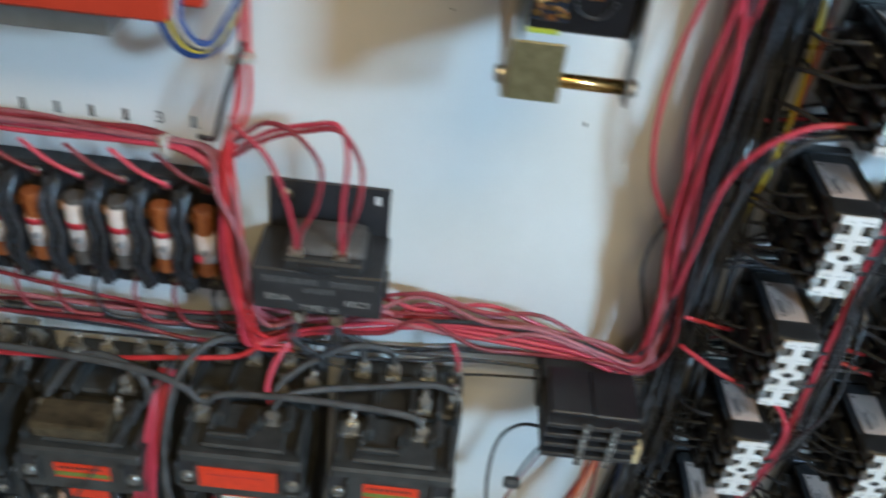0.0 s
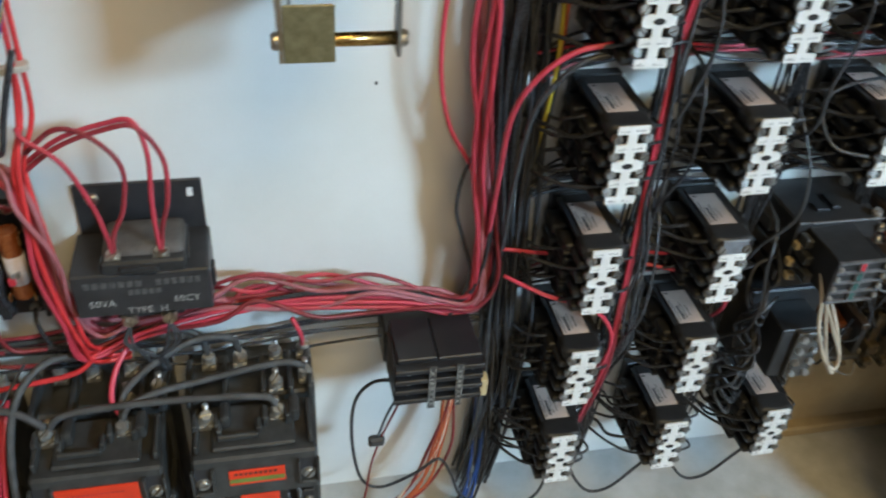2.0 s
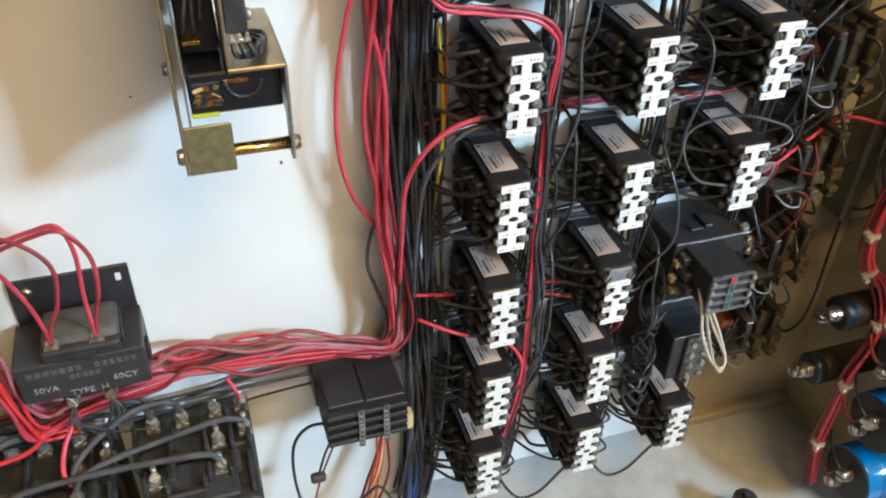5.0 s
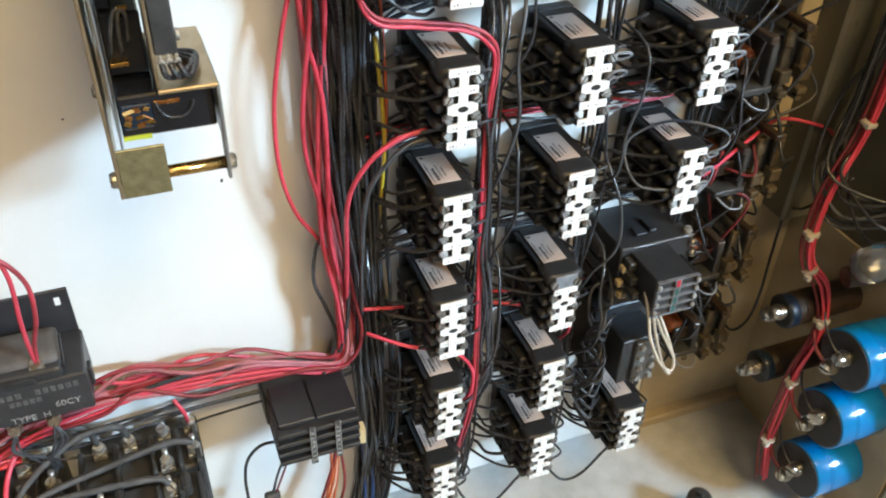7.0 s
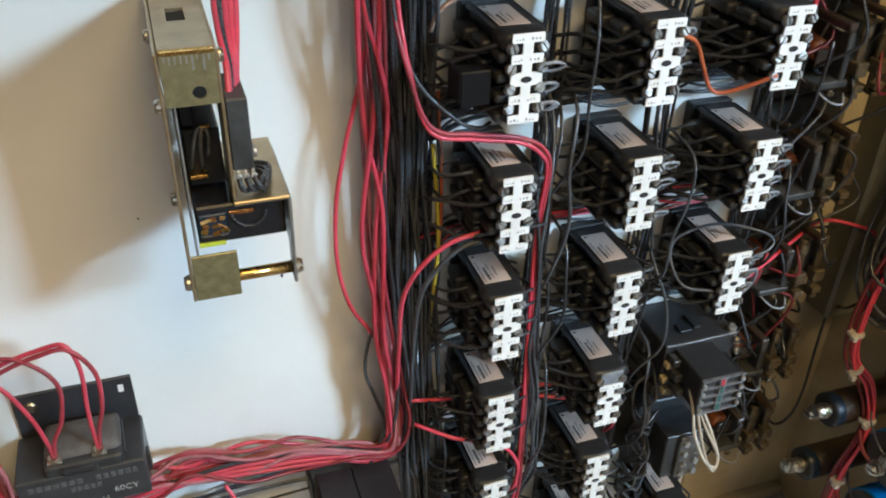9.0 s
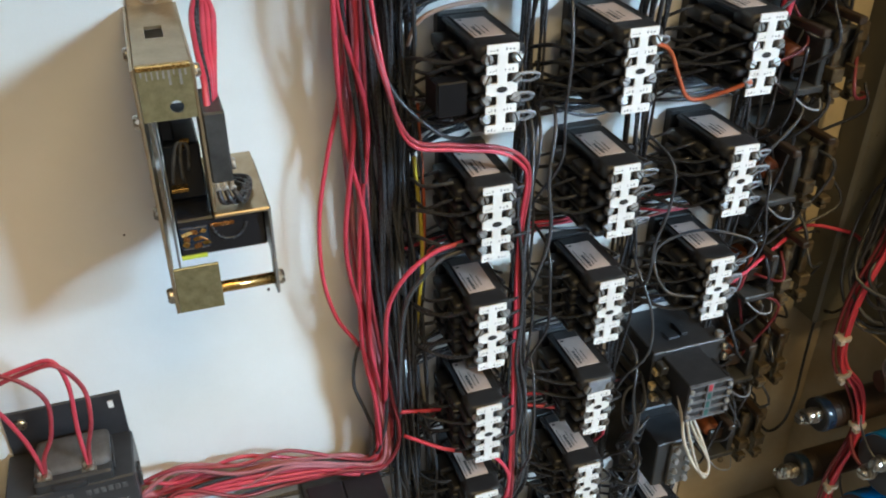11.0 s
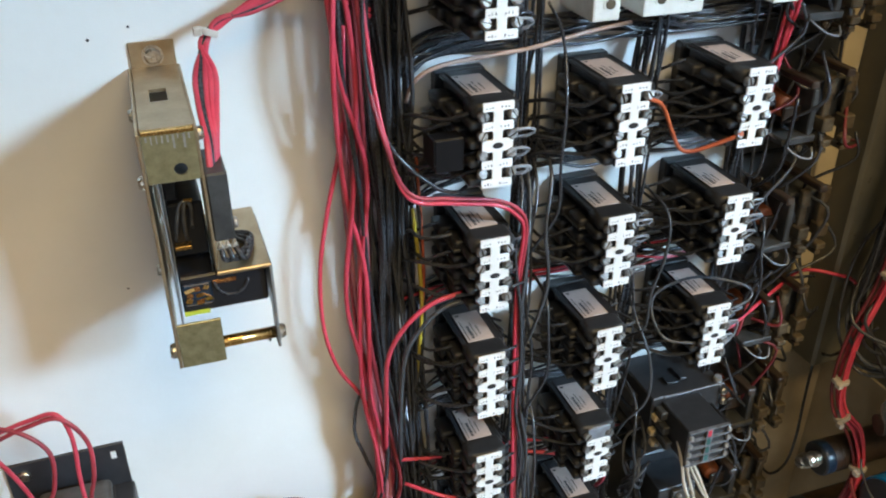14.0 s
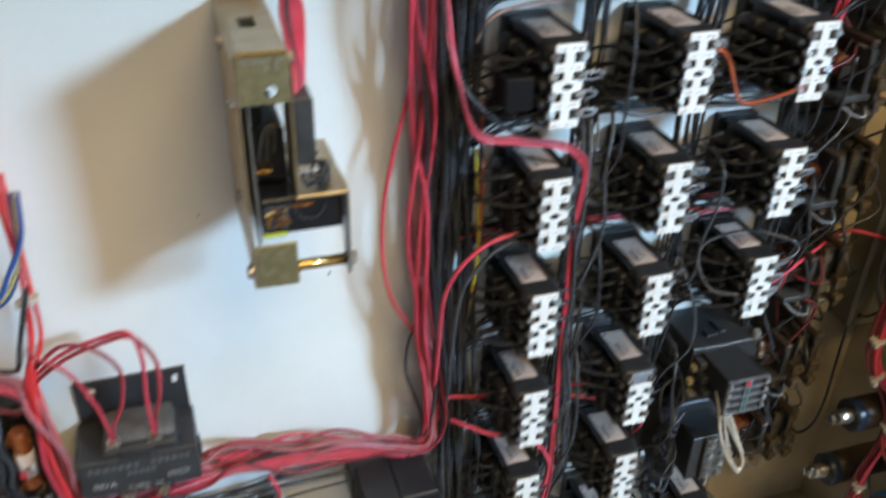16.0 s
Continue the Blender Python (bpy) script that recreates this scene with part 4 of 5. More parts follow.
# ---- transformer ----
def transformer():
    t = thing("control_transformer", "black control transformer with pale lettering, on a flanged plate", "transformer")
    one("mounting_plate", M["laminate"], t, (-0.352, -0.266, PANEL - 0.003, PANEL, 0.395, 0.4845), bevel=0.0006)
    one("slot", M["white"], t, (-0.2765, -0.2725, PANEL - 0.0034, PANEL - 0.0028, 0.471, 0.478), bevel=0)
    core = one("core", M["laminate"], t, (-0.355, -0.264, -0.036, PANEL - 0.003, 0.4075, 0.4445), bevel=0.0012)
    bm = bmesh.new()
    box(bm, -0.333, -0.279, -0.030, 0.008, 0.4445, 0.460, 0.0065, 3)
    for f in bm.faces:
        f.smooth = True
    part("winding", bm, M["wrap"], t, "paper wrapped winding")
    bm = bmesh.new()
    box(bm, -0.334, -0.278, -0.037, -0.024, 0.4440, 0.4550, 0.004, 3)
    box(bm, -0.322, -0.296, -0.0395, -0.030, 0.4455, 0.4525, 0.003, 2)
    box(bm, -0.310, -0.304, -0.0385, -0.034, 0.4445, 0.4475, 0.0005)
    part("terminal_board", bm, M["black"], t)
    for x in (-0.325, -0.294):
        bm = bmesh.new()
        screw(bm, (x, -0.029, 0.4553), (0, -0.3, 1), 0.0048, 0.004)
        box(bm, x - 0.005, x + 0.005, -0.034, -0.024, 0.4545, 0.4560)
        part("terminal_screw", bm, M["steel"], t)
    for x in (-0.323, -0.296):
        bm = bmesh.new()
        screw(bm, (x, -0.030, 0.398), (0, -1, 0.3), 0.0050, 0.004)
        box(bm, x - 0.005, x + 0.005, -0.030, -0.020, 0.394, 0.402)
        part("terminal_screw", bm, M["steel"], t)
    wire([(-0.2775, -0.006, 0.4605), (-0.2770, -0.016, 0.4600), (-0.2765, -0.026, 0.4575), (-0.2768, -0.031, 0.4500)], 0.0009, M["black"], t, 5, "retaining_clip")
    one("side_tab", M["laminate"], t, (-0.264, -0.2615, -0.020, -0.010, 0.415, 0.432), bevel=0.0006)
    one("lower_board", M["black"], t, (-0.332, -0.286, -0.024, 0.008, 0.3945, 0.4075), bevel=0.001)
    bm = bmesh.new()
    screw(bm, (-0.340, PANEL - 0.003, 0.473), (0, -1, 0), 0.0048, 0.003)
    part("mounting_screw", bm, M["steel"], t)
    y = -0.0363
    lettering("50VA", 0.0078, (-0.337, y, 0.4195), M["paleink"], t)
    lettering("60CY", 0.0078, (-0.281, y, 0.4195), M["paleink"], t)
    lettering("TYPE  H", 0.0078, (-0.308, y, 0.4118), M["paleink"], t)
    bm = bmesh.new()
    for k in range(7):
        box(bm, -0.347 + 0.0056 * k, -0.3432 + 0.0056 * k, y - 0.0002, y + 0.0003, 0.4335, 0.4385)
    for k in range(6):
        box(bm, -0.300 + 0.0052 * k, -0.2966 + 0.0052 * k, y - 0.0002, y + 0.0003, 0.4335, 0.4385)
    for k in range(5):
        box(bm, -0.319 + 0.0046 * k, -0.3158 + 0.0046 * k, y - 0.0002, y + 0.0003, 0.4262, 0.4308)
    tagged(part("name_print", bm, M["ghost"], t, "worn pale maker's marking"), kind="stuff")
    return t


transformer()
b = bundle("red wires looping down onto the transformer's terminals")
wire([(-0.366, -0.020, 0.55), (-0.362, -0.025, 0.545), (-0.343, -0.030, 0.530), (-0.331, -0.031, 0.500), (-0.326, -0.031, 0.475), (-0.325, -0.03, 0.459)], 0.0017, M["w_red"], b)
wire([(-0.366, -0.016, 0.530), (-0.345, -0.020, 0.548), (-0.325, -0.025, 0.545), (-0.309, -0.029, 0.525), (-0.312, -0.031, 0.495), (-0.321, -0.031, 0.475), (-0.324, -0.03, 0.459)], 0.0017, M["w_maroon"], b)
wire([(-0.375, -0.012, 0.515), (-0.345, -0.018, 0.540), (-0.315, -0.024, 0.553), (-0.298, -0.028, 0.556), (-0.292, -0.03, 0.535), (-0.294, -0.031, 0.500), (-0.2945, -0.031, 0.478), (-0.294, -0.03, 0.459)], 0.0017, M["w_red"], b)
wire([(-0.375, -0.016, 0.512), (-0.345, -0.022, 0.537), (-0.315, -0.026, 0.550), (-0.296, -0.03, 0.553), (-0.283, -0.031, 0.530), (-0.284, -0.031, 0.500), (-0.290, -0.031, 0.478), (-0.293, -0.03, 0.459)], 0.0017, M["w_maroon"], b)
b = bundle("thin grey wires fanning from the transformer's lower terminals")
for k in range(6):
    x = (-0.323, -0.296)[k % 2]
    wire([(x, -0.032, 0.396), (x + random.uniform(-0.006, 0.006), -0.036, 0.380), (-0.312 + random.uniform(-0.008, 0.008), -0.03, 0.358), (-0.312 + random.uniform(-0.01, 0.01), -0.02, 0.335)], 0.0012, M["w_grey"], b)

# red trunk between fuses and transformer
b = bundle("bright red wires dropping between the fuses and the transformer")
strand(b, [(-0.358, -0.008, 0.68), (-0.357, -0.012, 0.60), (-0.361, -0.016, 0.555), (-0.368, -0.022, 0.52), (-0.368, -0.028, 0.47), (-0.364, -0.03, 0.42), (-0.360, -0.028, 0.38), (-0.352, -0.020, 0.358), (-0.33, -0.012, 0.352)], 3, 0.0045, 0.005, ["w_bright"], 0.0018, 0.6)
strand(b, [(-0.58, -0.012, 0.524), (-0.50, -0.012, 0.523), (-0.43, -0.014, 0.522), (-0.395, -0.018, 0.520), (-0.375, -0.024, 0.50), (-0.371, -0.030, 0.45), (-0.367, -0.030, 0.40), (-0.36, -0.024, 0.362), (-0.32, -0.012, 0.368), (-0.26, -0.008, 0.382), (-0.2, -0.008, 0.388)], 4, 0.006, 0.006, ["w_bright", "w_red", "w_deep"], 0.0017, 0.5)
wire([(-0.357, -0.018, 0.600), (-0.363, -0.026, 0.580), (-0.369, -0.029, 0.560), (-0.374, -0.027, 0.541), (-0.380, -0.018, 0.531), (-0.392, -0.006, 0.524)], 0.0020, M["w_black"], b)
nylon_tie((-0.410, -0.016, 0.521), (1, 0, 0), 0.0078)
nylon_tie((-0.358, -0.012, 0.587), (0, 0, 1), 0.0065)


# ---- fuses ----
def fuse_holder(x, kind):
    t = thing("fuse_holder", "black fuse clip with copper coloured cartridge fuse and paper band", "fuse holder", "fuse holders in a row")
    bm = bmesh.new()
    box(bm, -0.0148, 0.0148, 0.0, PANEL, 0.386, 0.486, 0.0015)
    for s in (-1, 1):
        box(bm, s * 0.0130 - 0.0016, s * 0.0130 + 0.0016, -0.020, 0.0, 0.398, 0.482, 0.001)
    part("base", bm, M["black"], t)
    bm = bmesh.new()
    rod(bm, (0, -0.014, 0.416), (0, -0.014, 0.472), 0.0070 if kind < 2 else 0.0076, 16, bevel=0.0008)
    fuse = part("fuse", bm, M["fibre" if kind < 2 else "wrap"], t, "brown fibre cartridge fuse")
    bm = bmesh.new()
    rod(bm, (0, -0.014, 0.429), (0, -0.014, 0.453 if kind < 2 else 0.468), 0.0073 if kind < 2 else 0.0079, 16)
    part("band", bm, M["paper"], fuse, "white printed paper band")
    bm = bmesh.new()
    if kind:
        rod(bm, (0, -0.014, 0.4475), (0, -0.014, 0.4525), 0.0075 if kind < 2 else 0.0081, 16)
    else:
        box(bm, -0.0058, -0.0008, -0.0218, -0.0190, 0.4300, 0.4360, 0.0004)
    part("print", bm, M["crimson"], fuse)
    bm = bmesh.new()
    for k in range(4):
        box(bm, -0.0028 + 0.0016 * k, -0.0018 + 0.0016 * k, -0.0220 - (0.0006 if kind == 2 else 0.0), -0.0200, 0.4360 + 0.001 * (k % 2), 0.4395 + 0.0008 * k)
    tagged(part("fine_print", bm, M["faint"], fuse), kind="stuff")
    for z in (0.418, 0.466):
        one("clip", M["copper"], t, (-0.0088, -0.0074, -0.020, 0.0, z - 0.004, z + 0.004), (0.0074, 0.0088, -0.020, 0.0, z - 0.004, z + 0.004), bevel=0.0003, label="copper spring clip")
    for z in (0.393, 0.479):
        bm = bmesh.new()
        screw(bm, (0, 0.0, z), (0, -1, 0), 0.004, 0.003)
        part("terminal_screw", bm, M["steel"], t)
    t.location = (x, 0, 0)
    return t


fuse_holder(-0.391, 0)
fh = fuse_holder(-0.4202, 1)
pale = fuse_holder(-0.4494, 2)
for k in range(3, 7):
    copy_thing(fh if k % 3 else pale, pose(-0.391 - 0.0292 * k, 0, 0))
b = bundle("red tails from the fuse terminals")
for k in range(7):
    x = -0.391 - 0.0292 * k
    wire([(x, -0.003, 0.479), (x + 0.004, -0.012, 0.487), (x - 0.012, -0.014, 0.497), (x - 0.03, -0.013, 0.512)], 0.0017, M["w_red" if k % 2 else "w_deep"], b)
    wire([(x, -0.003, 0.393), (x + 0.002, -0.014, 0.386), (x + 0.010, -0.016, 0.366), (x + 0.032, -0.012, 0.360)], 0.0017, M["w_deep" if k % 3 else "w_black"], b)
b = bundle("thick black wavy leads standing between the fuses")
for k in range(6):
    x = -0.391 - 0.0292 * (k + 0.5)
    for d in (-0.0035, 0.0035):
        wire([(x + d, -0.010, 0.482), (x + d - 0.002, -0.022, 0.465), (x + d + 0.002, -0.023, 0.445), (x + d - 0.002, -0.022, 0.425), (x + d, -0.014, 0.400)], 0.0028, M["w_black"], b)
lettering("3", 0.013, (-0.425, PANEL - 0.0003, 0.521), M["ink"], None, "panel_number", (90, 0, 0))
tagged(bpy.data.objects["panel_number"], "black stencilled number on the white panel", "number")
for k in (0, 2, 3, 4, 5):
    bm = bmesh.new()
    x = -0.402 - 0.023 * k
    box(bm, x - 0.0015, x + 0.0015, PANEL - 0.0005, PANEL - 0.0001, 0.517, 0.525)
    box(bm, x - 0.003, x + 0.003, PANEL - 0.0005, PANEL - 0.0001, 0.5165, 0.5170)
    tagged(part("panel_mark", bm, M["ink"]), "small black stencilled mark on the white panel", "marking", "stencilled marks")


# ---- red module above the fuses ----
t = thing("red_module", "red enamelled module on a grey rail, wires at its end", "module")
one("housing", M["redbox"], t, (-0.60, -0.392, -0.045, PANEL, 0.618, 0.71), bevel=0.002)
one("end_plate", M["redbox"], t, (-0.392, -0.376, -0.030, PANEL, 0.622, 0.71), bevel=0.002)
one("rail", M["rail"], t, (-0.60, -0.428, -0.036, PANEL, 0.602, 0.617), bevel=0.001)
b = bundle("blue, grey and yellow wires looping below the red module")
for k, c in enumerate(("w_blue", "w_blue", "w_yellow", "w_grey", "w_white", "w_blue")):
    d = 0.0022 * k
    wire([(-0.398 + d, -0.02, 0.645), (-0.400 + d, -0.034, 0.622), (-0.392 + d, -0.038, 0.603 + d * 0.5), (-0.378 + d * 0.6, -0.036, 0.597 + d * 0.8), (-0.364, -0.03, 0.606 + d), (-0.356 + d * 0.4, -0.02, 0.63 + d), (-0.352 + d * 0.3, -0.012, 0.67)], 0.0019, M[c], b)


# ---- contactors ----
def contactor(xc, kind):
    t = thing("contactor", ("dusty black contactor with one wide orange label", "dusty black contactor with orange and green label", "dark contactor with red and green label")[kind], "contactor", "contactors on the panel", (xc, 0, 0))
    w = 0.0485
    one("base", M["dusty"], t, (-w, w, -0.040, PANEL, 0.150, 0.318), bevel=0.002)
    one("front_cover", M["dusty"], t, (-w + 0.003, w - 0.003, -0.094, -0.040, 0.266, 0.312), bevel=0.002)
    one("deck_plate", M["dusty"], t, (-w + 0.018, w - 0.018, -0.088, -0.046, 0.3121, 0.3165), bevel=0.0015)
    one("magnet_block", M["black"], t, (-w + 0.026, w - 0.026, -0.092, -0.040, 0.150, 0.2658), bevel=0.0015)
    for x in (-w + 0.001, w - 0.017):
        one("coil_block", M["dusty"], t, (x, x + 0.016, -0.080, -0.040, 0.160, 0.258), bevel=0.002)
        one("coil_lug", M["black"], t, (x + 0.001, x + 0.011, -0.088, -0.0802, 0.236, 0.256), bevel=0.001)
    for x in (-w + 0.002, -0.019, 0.009, 0.030, w - 0.004):
        bm = bmesh.new()
        box(bm, x - 0.002, x + 0.002, -0.048, -0.006, 0.3180, 0.331, 0.001)
        part("fin", bm, M["dusty"], t)
    for x in (-0.020, 0.031):
        bm = bmesh.new()
        box(bm, x - 0.004, x + 0.004, -0.070, -0.052, 0.3165, 0.329, 0.0035, 2)
        part("guard", bm, M["dusty"], t)
    deck = [(-0.034, -0.060), (0.018, -0.060), (0.019, -0.036), (0.042, -0.028), (0.042, 0.0), (0.020, -0.002), (-0.032, -0.004), (-0.008, -0.004)]
    for x, y in deck:
        bm = bmesh.new()
        z = 0.312 if y < -0.045 else 0.318
        box(bm, x - 0.0055, x + 0.0055, y - 0.0055, y + 0.0055, z, z + 0.005, 0.0006)
        rod(bm, (x, y, z + 0.005), (x, y - 0.0015, z + 0.010), 0.0060, 6)
        screw(bm, (x, y - 0.0015, z + 0.010), (random.uniform(-0.2, 0.2), -0.4, 1), 0.0050, 0.007)
        rod(bm, (x, y + 0.004, z + 0.004), (x, y + 0.006, z + 0.017), 0.0024, 8)
        part("terminal_screw", bm, M["grime"], t, "grimy zinc terminal screw and clamp")
    for x in (-w + 0.010, w - 0.010):
        bm = bmesh.new()
        rod(bm, (x, -0.0935, 0.287), (x, -0.0943, 0.287), 0.0058, 18)
        screw(bm, (x, -0.0943, 0.287), (0, -1, 0.1), 0.0047, 0.003)
        part("cover_screw", bm, M["rail"], t)
        one("screw_pocket", M["dusty"], t, (x - 0.0082, x - 0.0060, -0.0985, -0.0935, 0.278, 0.304), (x + 0.0060, x + 0.0082, -0.0985, -0.0935, 0.278, 0.304), (x - 0.0060, x + 0.0060, -0.0985, -0.0935, 0.278, 0.2805), bevel=0.0008)
        # flat dark sheet, paints the shade of a recess round the screw
        one("pocket_shade", M["ink"], t, (x - 0.0060, x + 0.0060, -0.0941, -0.0936, 0.2806, 0.303), bevel=0)
        s = 1 if x > 0 else -1
        for k in range(3):
            z = 0.1725 + 0.022 * k
            one("side_rib", M["dusty"], t, (x - 0.006, x + 0.006, -0.0845, -0.0798, z, z + 0.010), bevel=0.0015)
        one("deck_rib", M["dusty"], t, (x + s * 0.001, x + s * 0.0045, -0.088, -0.050, 0.3119, 0.3215), bevel=0.001)
        bm = bmesh.new()
        screw(bm, (x + (0.001 if x < 0 else -0.001), -0.088, 0.246), (0, -1, 0.1), 0.0036, 0.003)
        part("coil_screw", bm, M["rail"], t)
    if kind == 0:
        lab = one("label", M["orange"], t, (-0.031, 0.027, -0.0954, -0.0936, 0.277, 0.299), bevel=0.0008, seg=2, label="wide orange label")
        bm = bmesh.new()
        for k in range(12):
            box(bm, -0.023 + 0.0034 * k, -0.0208 + 0.0034 * k, -0.0956, -0.0953, 0.2915, 0.2928)
        tagged(part("print", bm, M["crimson"], lab), kind="stuff")
        lab = one("rating_label", M["orange"], t, (-0.014, 0.014, -0.0932, -0.0918, 0.251, 0.2655), bevel=0.0003)
        one("print", M["white"], lab, (-0.0145, 0.0145, -0.0938, -0.0931, 0.2585, 0.2655), bevel=0)
        one("print", M["ink"], lab, (-0.012, 0.012, -0.0942, -0.0937, 0.2605, 0.2635), bevel=0)
    else:
        lab = one("label", M["orange"], t, (-0.020, 0.021, -0.0952, -0.0938, 0.282, 0.298), bevel=0.0003, label="orange label with a green stripe")
        one("stripe", M["green"], lab, (-0.0195, 0.0205, -0.0956, -0.0951, 0.285, 0.2895), bevel=0)
        bm = bmesh.new()
        for k in range(9):
            box(bm, -0.016 + 0.0036 * k, -0.0138 + 0.0036 * k, -0.0956, -0.0951, 0.2935, 0.2955)
        part("print", bm, M["ink"], lab)
        one("rating_label", M["orange"], t, (-0.0135, 0.0155, -0.0932, -0.0918, 0.2565, 0.2655), bevel=0.0003)
    bm = bmesh.new()
    rod(bm, (0, -0.0915, 0), (0, -0.0935, 0), 0.0045, 18, bevel=0.0005)
    bmesh.ops.transform(bm, matrix=Matrix.Translation((0.002, 0, 0.2455)) @ Matrix.Diagonal((1.35, 1, 0.9, 1)), verts=bm.verts[:])
    part("seal", bm, M["ceramic"], t, "pale oval seal")
    for x, y in ((-0.042, -0.066), (-0.026, -0.066), (0.009, -0.064), (0.026, -0.064)):
        bm = bmesh.new()
        box(bm, x - 0.0020, x + 0.0020, y - 0.007, y + 0.007, 0.312, 0.326, 0.0019, 3)
        part("terminal_guard", bm, M["dusty"], t)
    for x, c in ((-0.022, "w_pink" if kind else "w_red"), (0.021, "w_black"), (0.030, "w_dust")):
        wire([(x, -0.086, 0.262), (x + 0.001, -0.0945, 0.250), (x - 0.001, -0.096, 0.225), (x + 0.002, -0.094, 0.190), (x, -0.088, 0.165)], 0.0019, M[c], t, 5, "coil_lead")
    one("lever", M["dusty"], t, (-0.026, 0.004, -0.082, -0.078, 0.3166, 0.322), bevel=0.001)
    one("lever_post", M["dusty"], t, (-0.0264, -0.0224, -0.0779, -0.058, 0.3166, 0.324), bevel=0.001)
    one("lever_post", M["dusty"], t, (0.0022, 0.0062, -0.0777, -0.066, 0.3166, 0.324), bevel=0.001)
    if kind == 2:
        one("coil_wrap", M["leaf"], t, (-0.036, 0.020, -0.088, -0.060, 0.3166, 0.330), bevel=0.003, seg=2, label="yellowed coil wrapping")
    return t


contactor(-0.355, 0)
contactor(-0.2445, 1)
contactor(-0.473, 2).location.z = -0.012
contactor(-0.580, 2).location.z = -0.006
b = bundle("thick grey black wires looping between contactor terminals", "power wires")
for pts in (
    [(-0.2265, -0.062, 0.330), (-0.238, -0.060, 0.338), (-0.30, -0.057, 0.340), (-0.355, -0.056, 0.338), (-0.378, -0.058, 0.336), (-0.387, -0.061, 0.329)],
    [(-0.2025, -0.030, 0.335), (-0.222, -0.030, 0.341), (-0.27, -0.037, 0.339), (-0.31, -0.047, 0.340), (-0.330, -0.055, 0.338), (-0.337, -0.061, 0.330)],
    [(-0.2525, -0.005, 0.334), (-0.258, -0.010, 0.353), (-0.285, -0.016, 0.359), (-0.315, -0.030, 0.351), (-0.335, -0.045, 0.340), (-0.337, -0.058, 0.330)],
    [(-0.2765, -0.005, 0.334), (-0.282, -0.008, 0.358), (-0.31, -0.006, 0.367), (-0.36, -0.004, 0.365), (-0.43, -0.002, 0.358)],
    [(-0.389, -0.062, 0.331), (-0.41, -0.058, 0.346), (-0.46, -0.05, 0.350), (-0.56, -0.045, 0.352)],
    [(-0.363, -0.005, 0.334), (-0.368, -0.020, 0.358), (-0.388, -0.035, 0.366), (-0.406, -0.055, 0.350), (-0.413, -0.078, 0.31), (-0.408, -0.10, 0.27), (-0.392, -0.108, 0.238), (-0.384, -0.10, 0.222)],
    [(-0.507, -0.060, 0.318), (-0.48, -0.045, 0.350), (-0.44, -0.050, 0.345), (-0.428, -0.06, 0.31), (-0.43, -0.07, 0.27)],
):
    wire(pts, 0.0029, M["w_dust"], b, 8)
b = bundle("magenta red wires hanging beside the contactor")
for k in range(3):
    wire([(-0.424 + 0.004 * k, -0.04, 0.34), (-0.428 + 0.004 * k, -0.07, 0.31), (-0.434 + 0.006 * k, -0.095, 0.26), (-0.440 + 0.008 * k, -0.10, 0.20), (-0.436 + 0.006 * k, -0.10, 0.14)], 0.0021, M["w_red"], b)
b = bundle("red wire sweeping across above the contactors")
wire([(-0.352, -0.024, 0.362), (-0.370, -0.030, 0.350), (-0.42, -0.034, 0.345), (-0.48, -0.034, 0.336), (-0.54, -0.032, 0.330), (-0.62, -0.03, 0.325)], 0.0021, M["w_bright"], b)
b = bundle("red wire dropping onto a contactor terminal")
wire([(-0.325, -0.018, 0.372), (-0.338, -0.036, 0.358), (-0.343, -0.05, 0.342), (-0.338, -0.056, 0.328)], 0.0021, M["w_red"], b)
b = bundle("thin grey wire stretched across the contactor")
wire([(-0.40, -0.03, 0.365), (-0.43, -0.07, 0.33), (-0.465, -0.10, 0.28), (-0.49, -0.12, 0.24)], 0.0011, M["w_grey"], b)


# ---- small contactor under the red bundle ----
t = thing("small_contactor", "small black contactor with two pale printed strips", "contactor")
one("base", M["slate"], t, (-0.139, -0.068, -0.020, PANEL, 0.318, 0.352), bevel=0.0015)
one("cover", M["slate"], t, (-0.136, -0.1055, -0.066, -0.020, 0.322, 0.3665), bevel=0.001)
one("cover", M["slate"], t, (-0.1047, -0.071, -0.066, -0.020, 0.322, 0.3655), bevel=0.001)
for k in range(4):
    z = 0.329 + 0.0105 * k
    one("barrier", M["slate"], t, (-0.1385, -0.0705, -0.074, -0.030, z - 0.0028, z + 0.0018))
for x in (-0.1125, -0.0915):
    m = one("marker_strip", M["dusty"], t, (x - 0.0006, x + 0.0048, -0.0752, -0.0738, 0.321, 0.366), bevel=0.0002, label="black marker strip with pale printing")
    bm = bmesh.new()
    box(bm, x, x + 0.0005, -0.0756, -0.0751, 0.323, 0.364)
    box(bm, x + 0.0038, x + 0.0043, -0.0756, -0.0751, 0.323, 0.364)
    for k in range(7):
        box(bm, x + 0.0013, x + 0.0030, -0.0756, -0.0751, 0.325 + 0.0054 * k, 0.3262 + 0.0054 * k + random.uniform(0, 0.002))
    part("print", bm, M["paleink"], m)
for k in range(3):
    for x in (-0.1275, -0.078):
        bm = bmesh.new()
        screw(bm, (x, -0.067, 0.3345 + 0.0105 * k), (0, -1, 0.2), 0.0032, 0.003)
        part("terminal_screw", bm, M["rail"], t)
one("end_block", M["cream"], t, (-0.0705, -0.064, -0.068, -0.058, 0.320, 0.338), bevel=0.0015, seg=2, label="cream plastic end block")

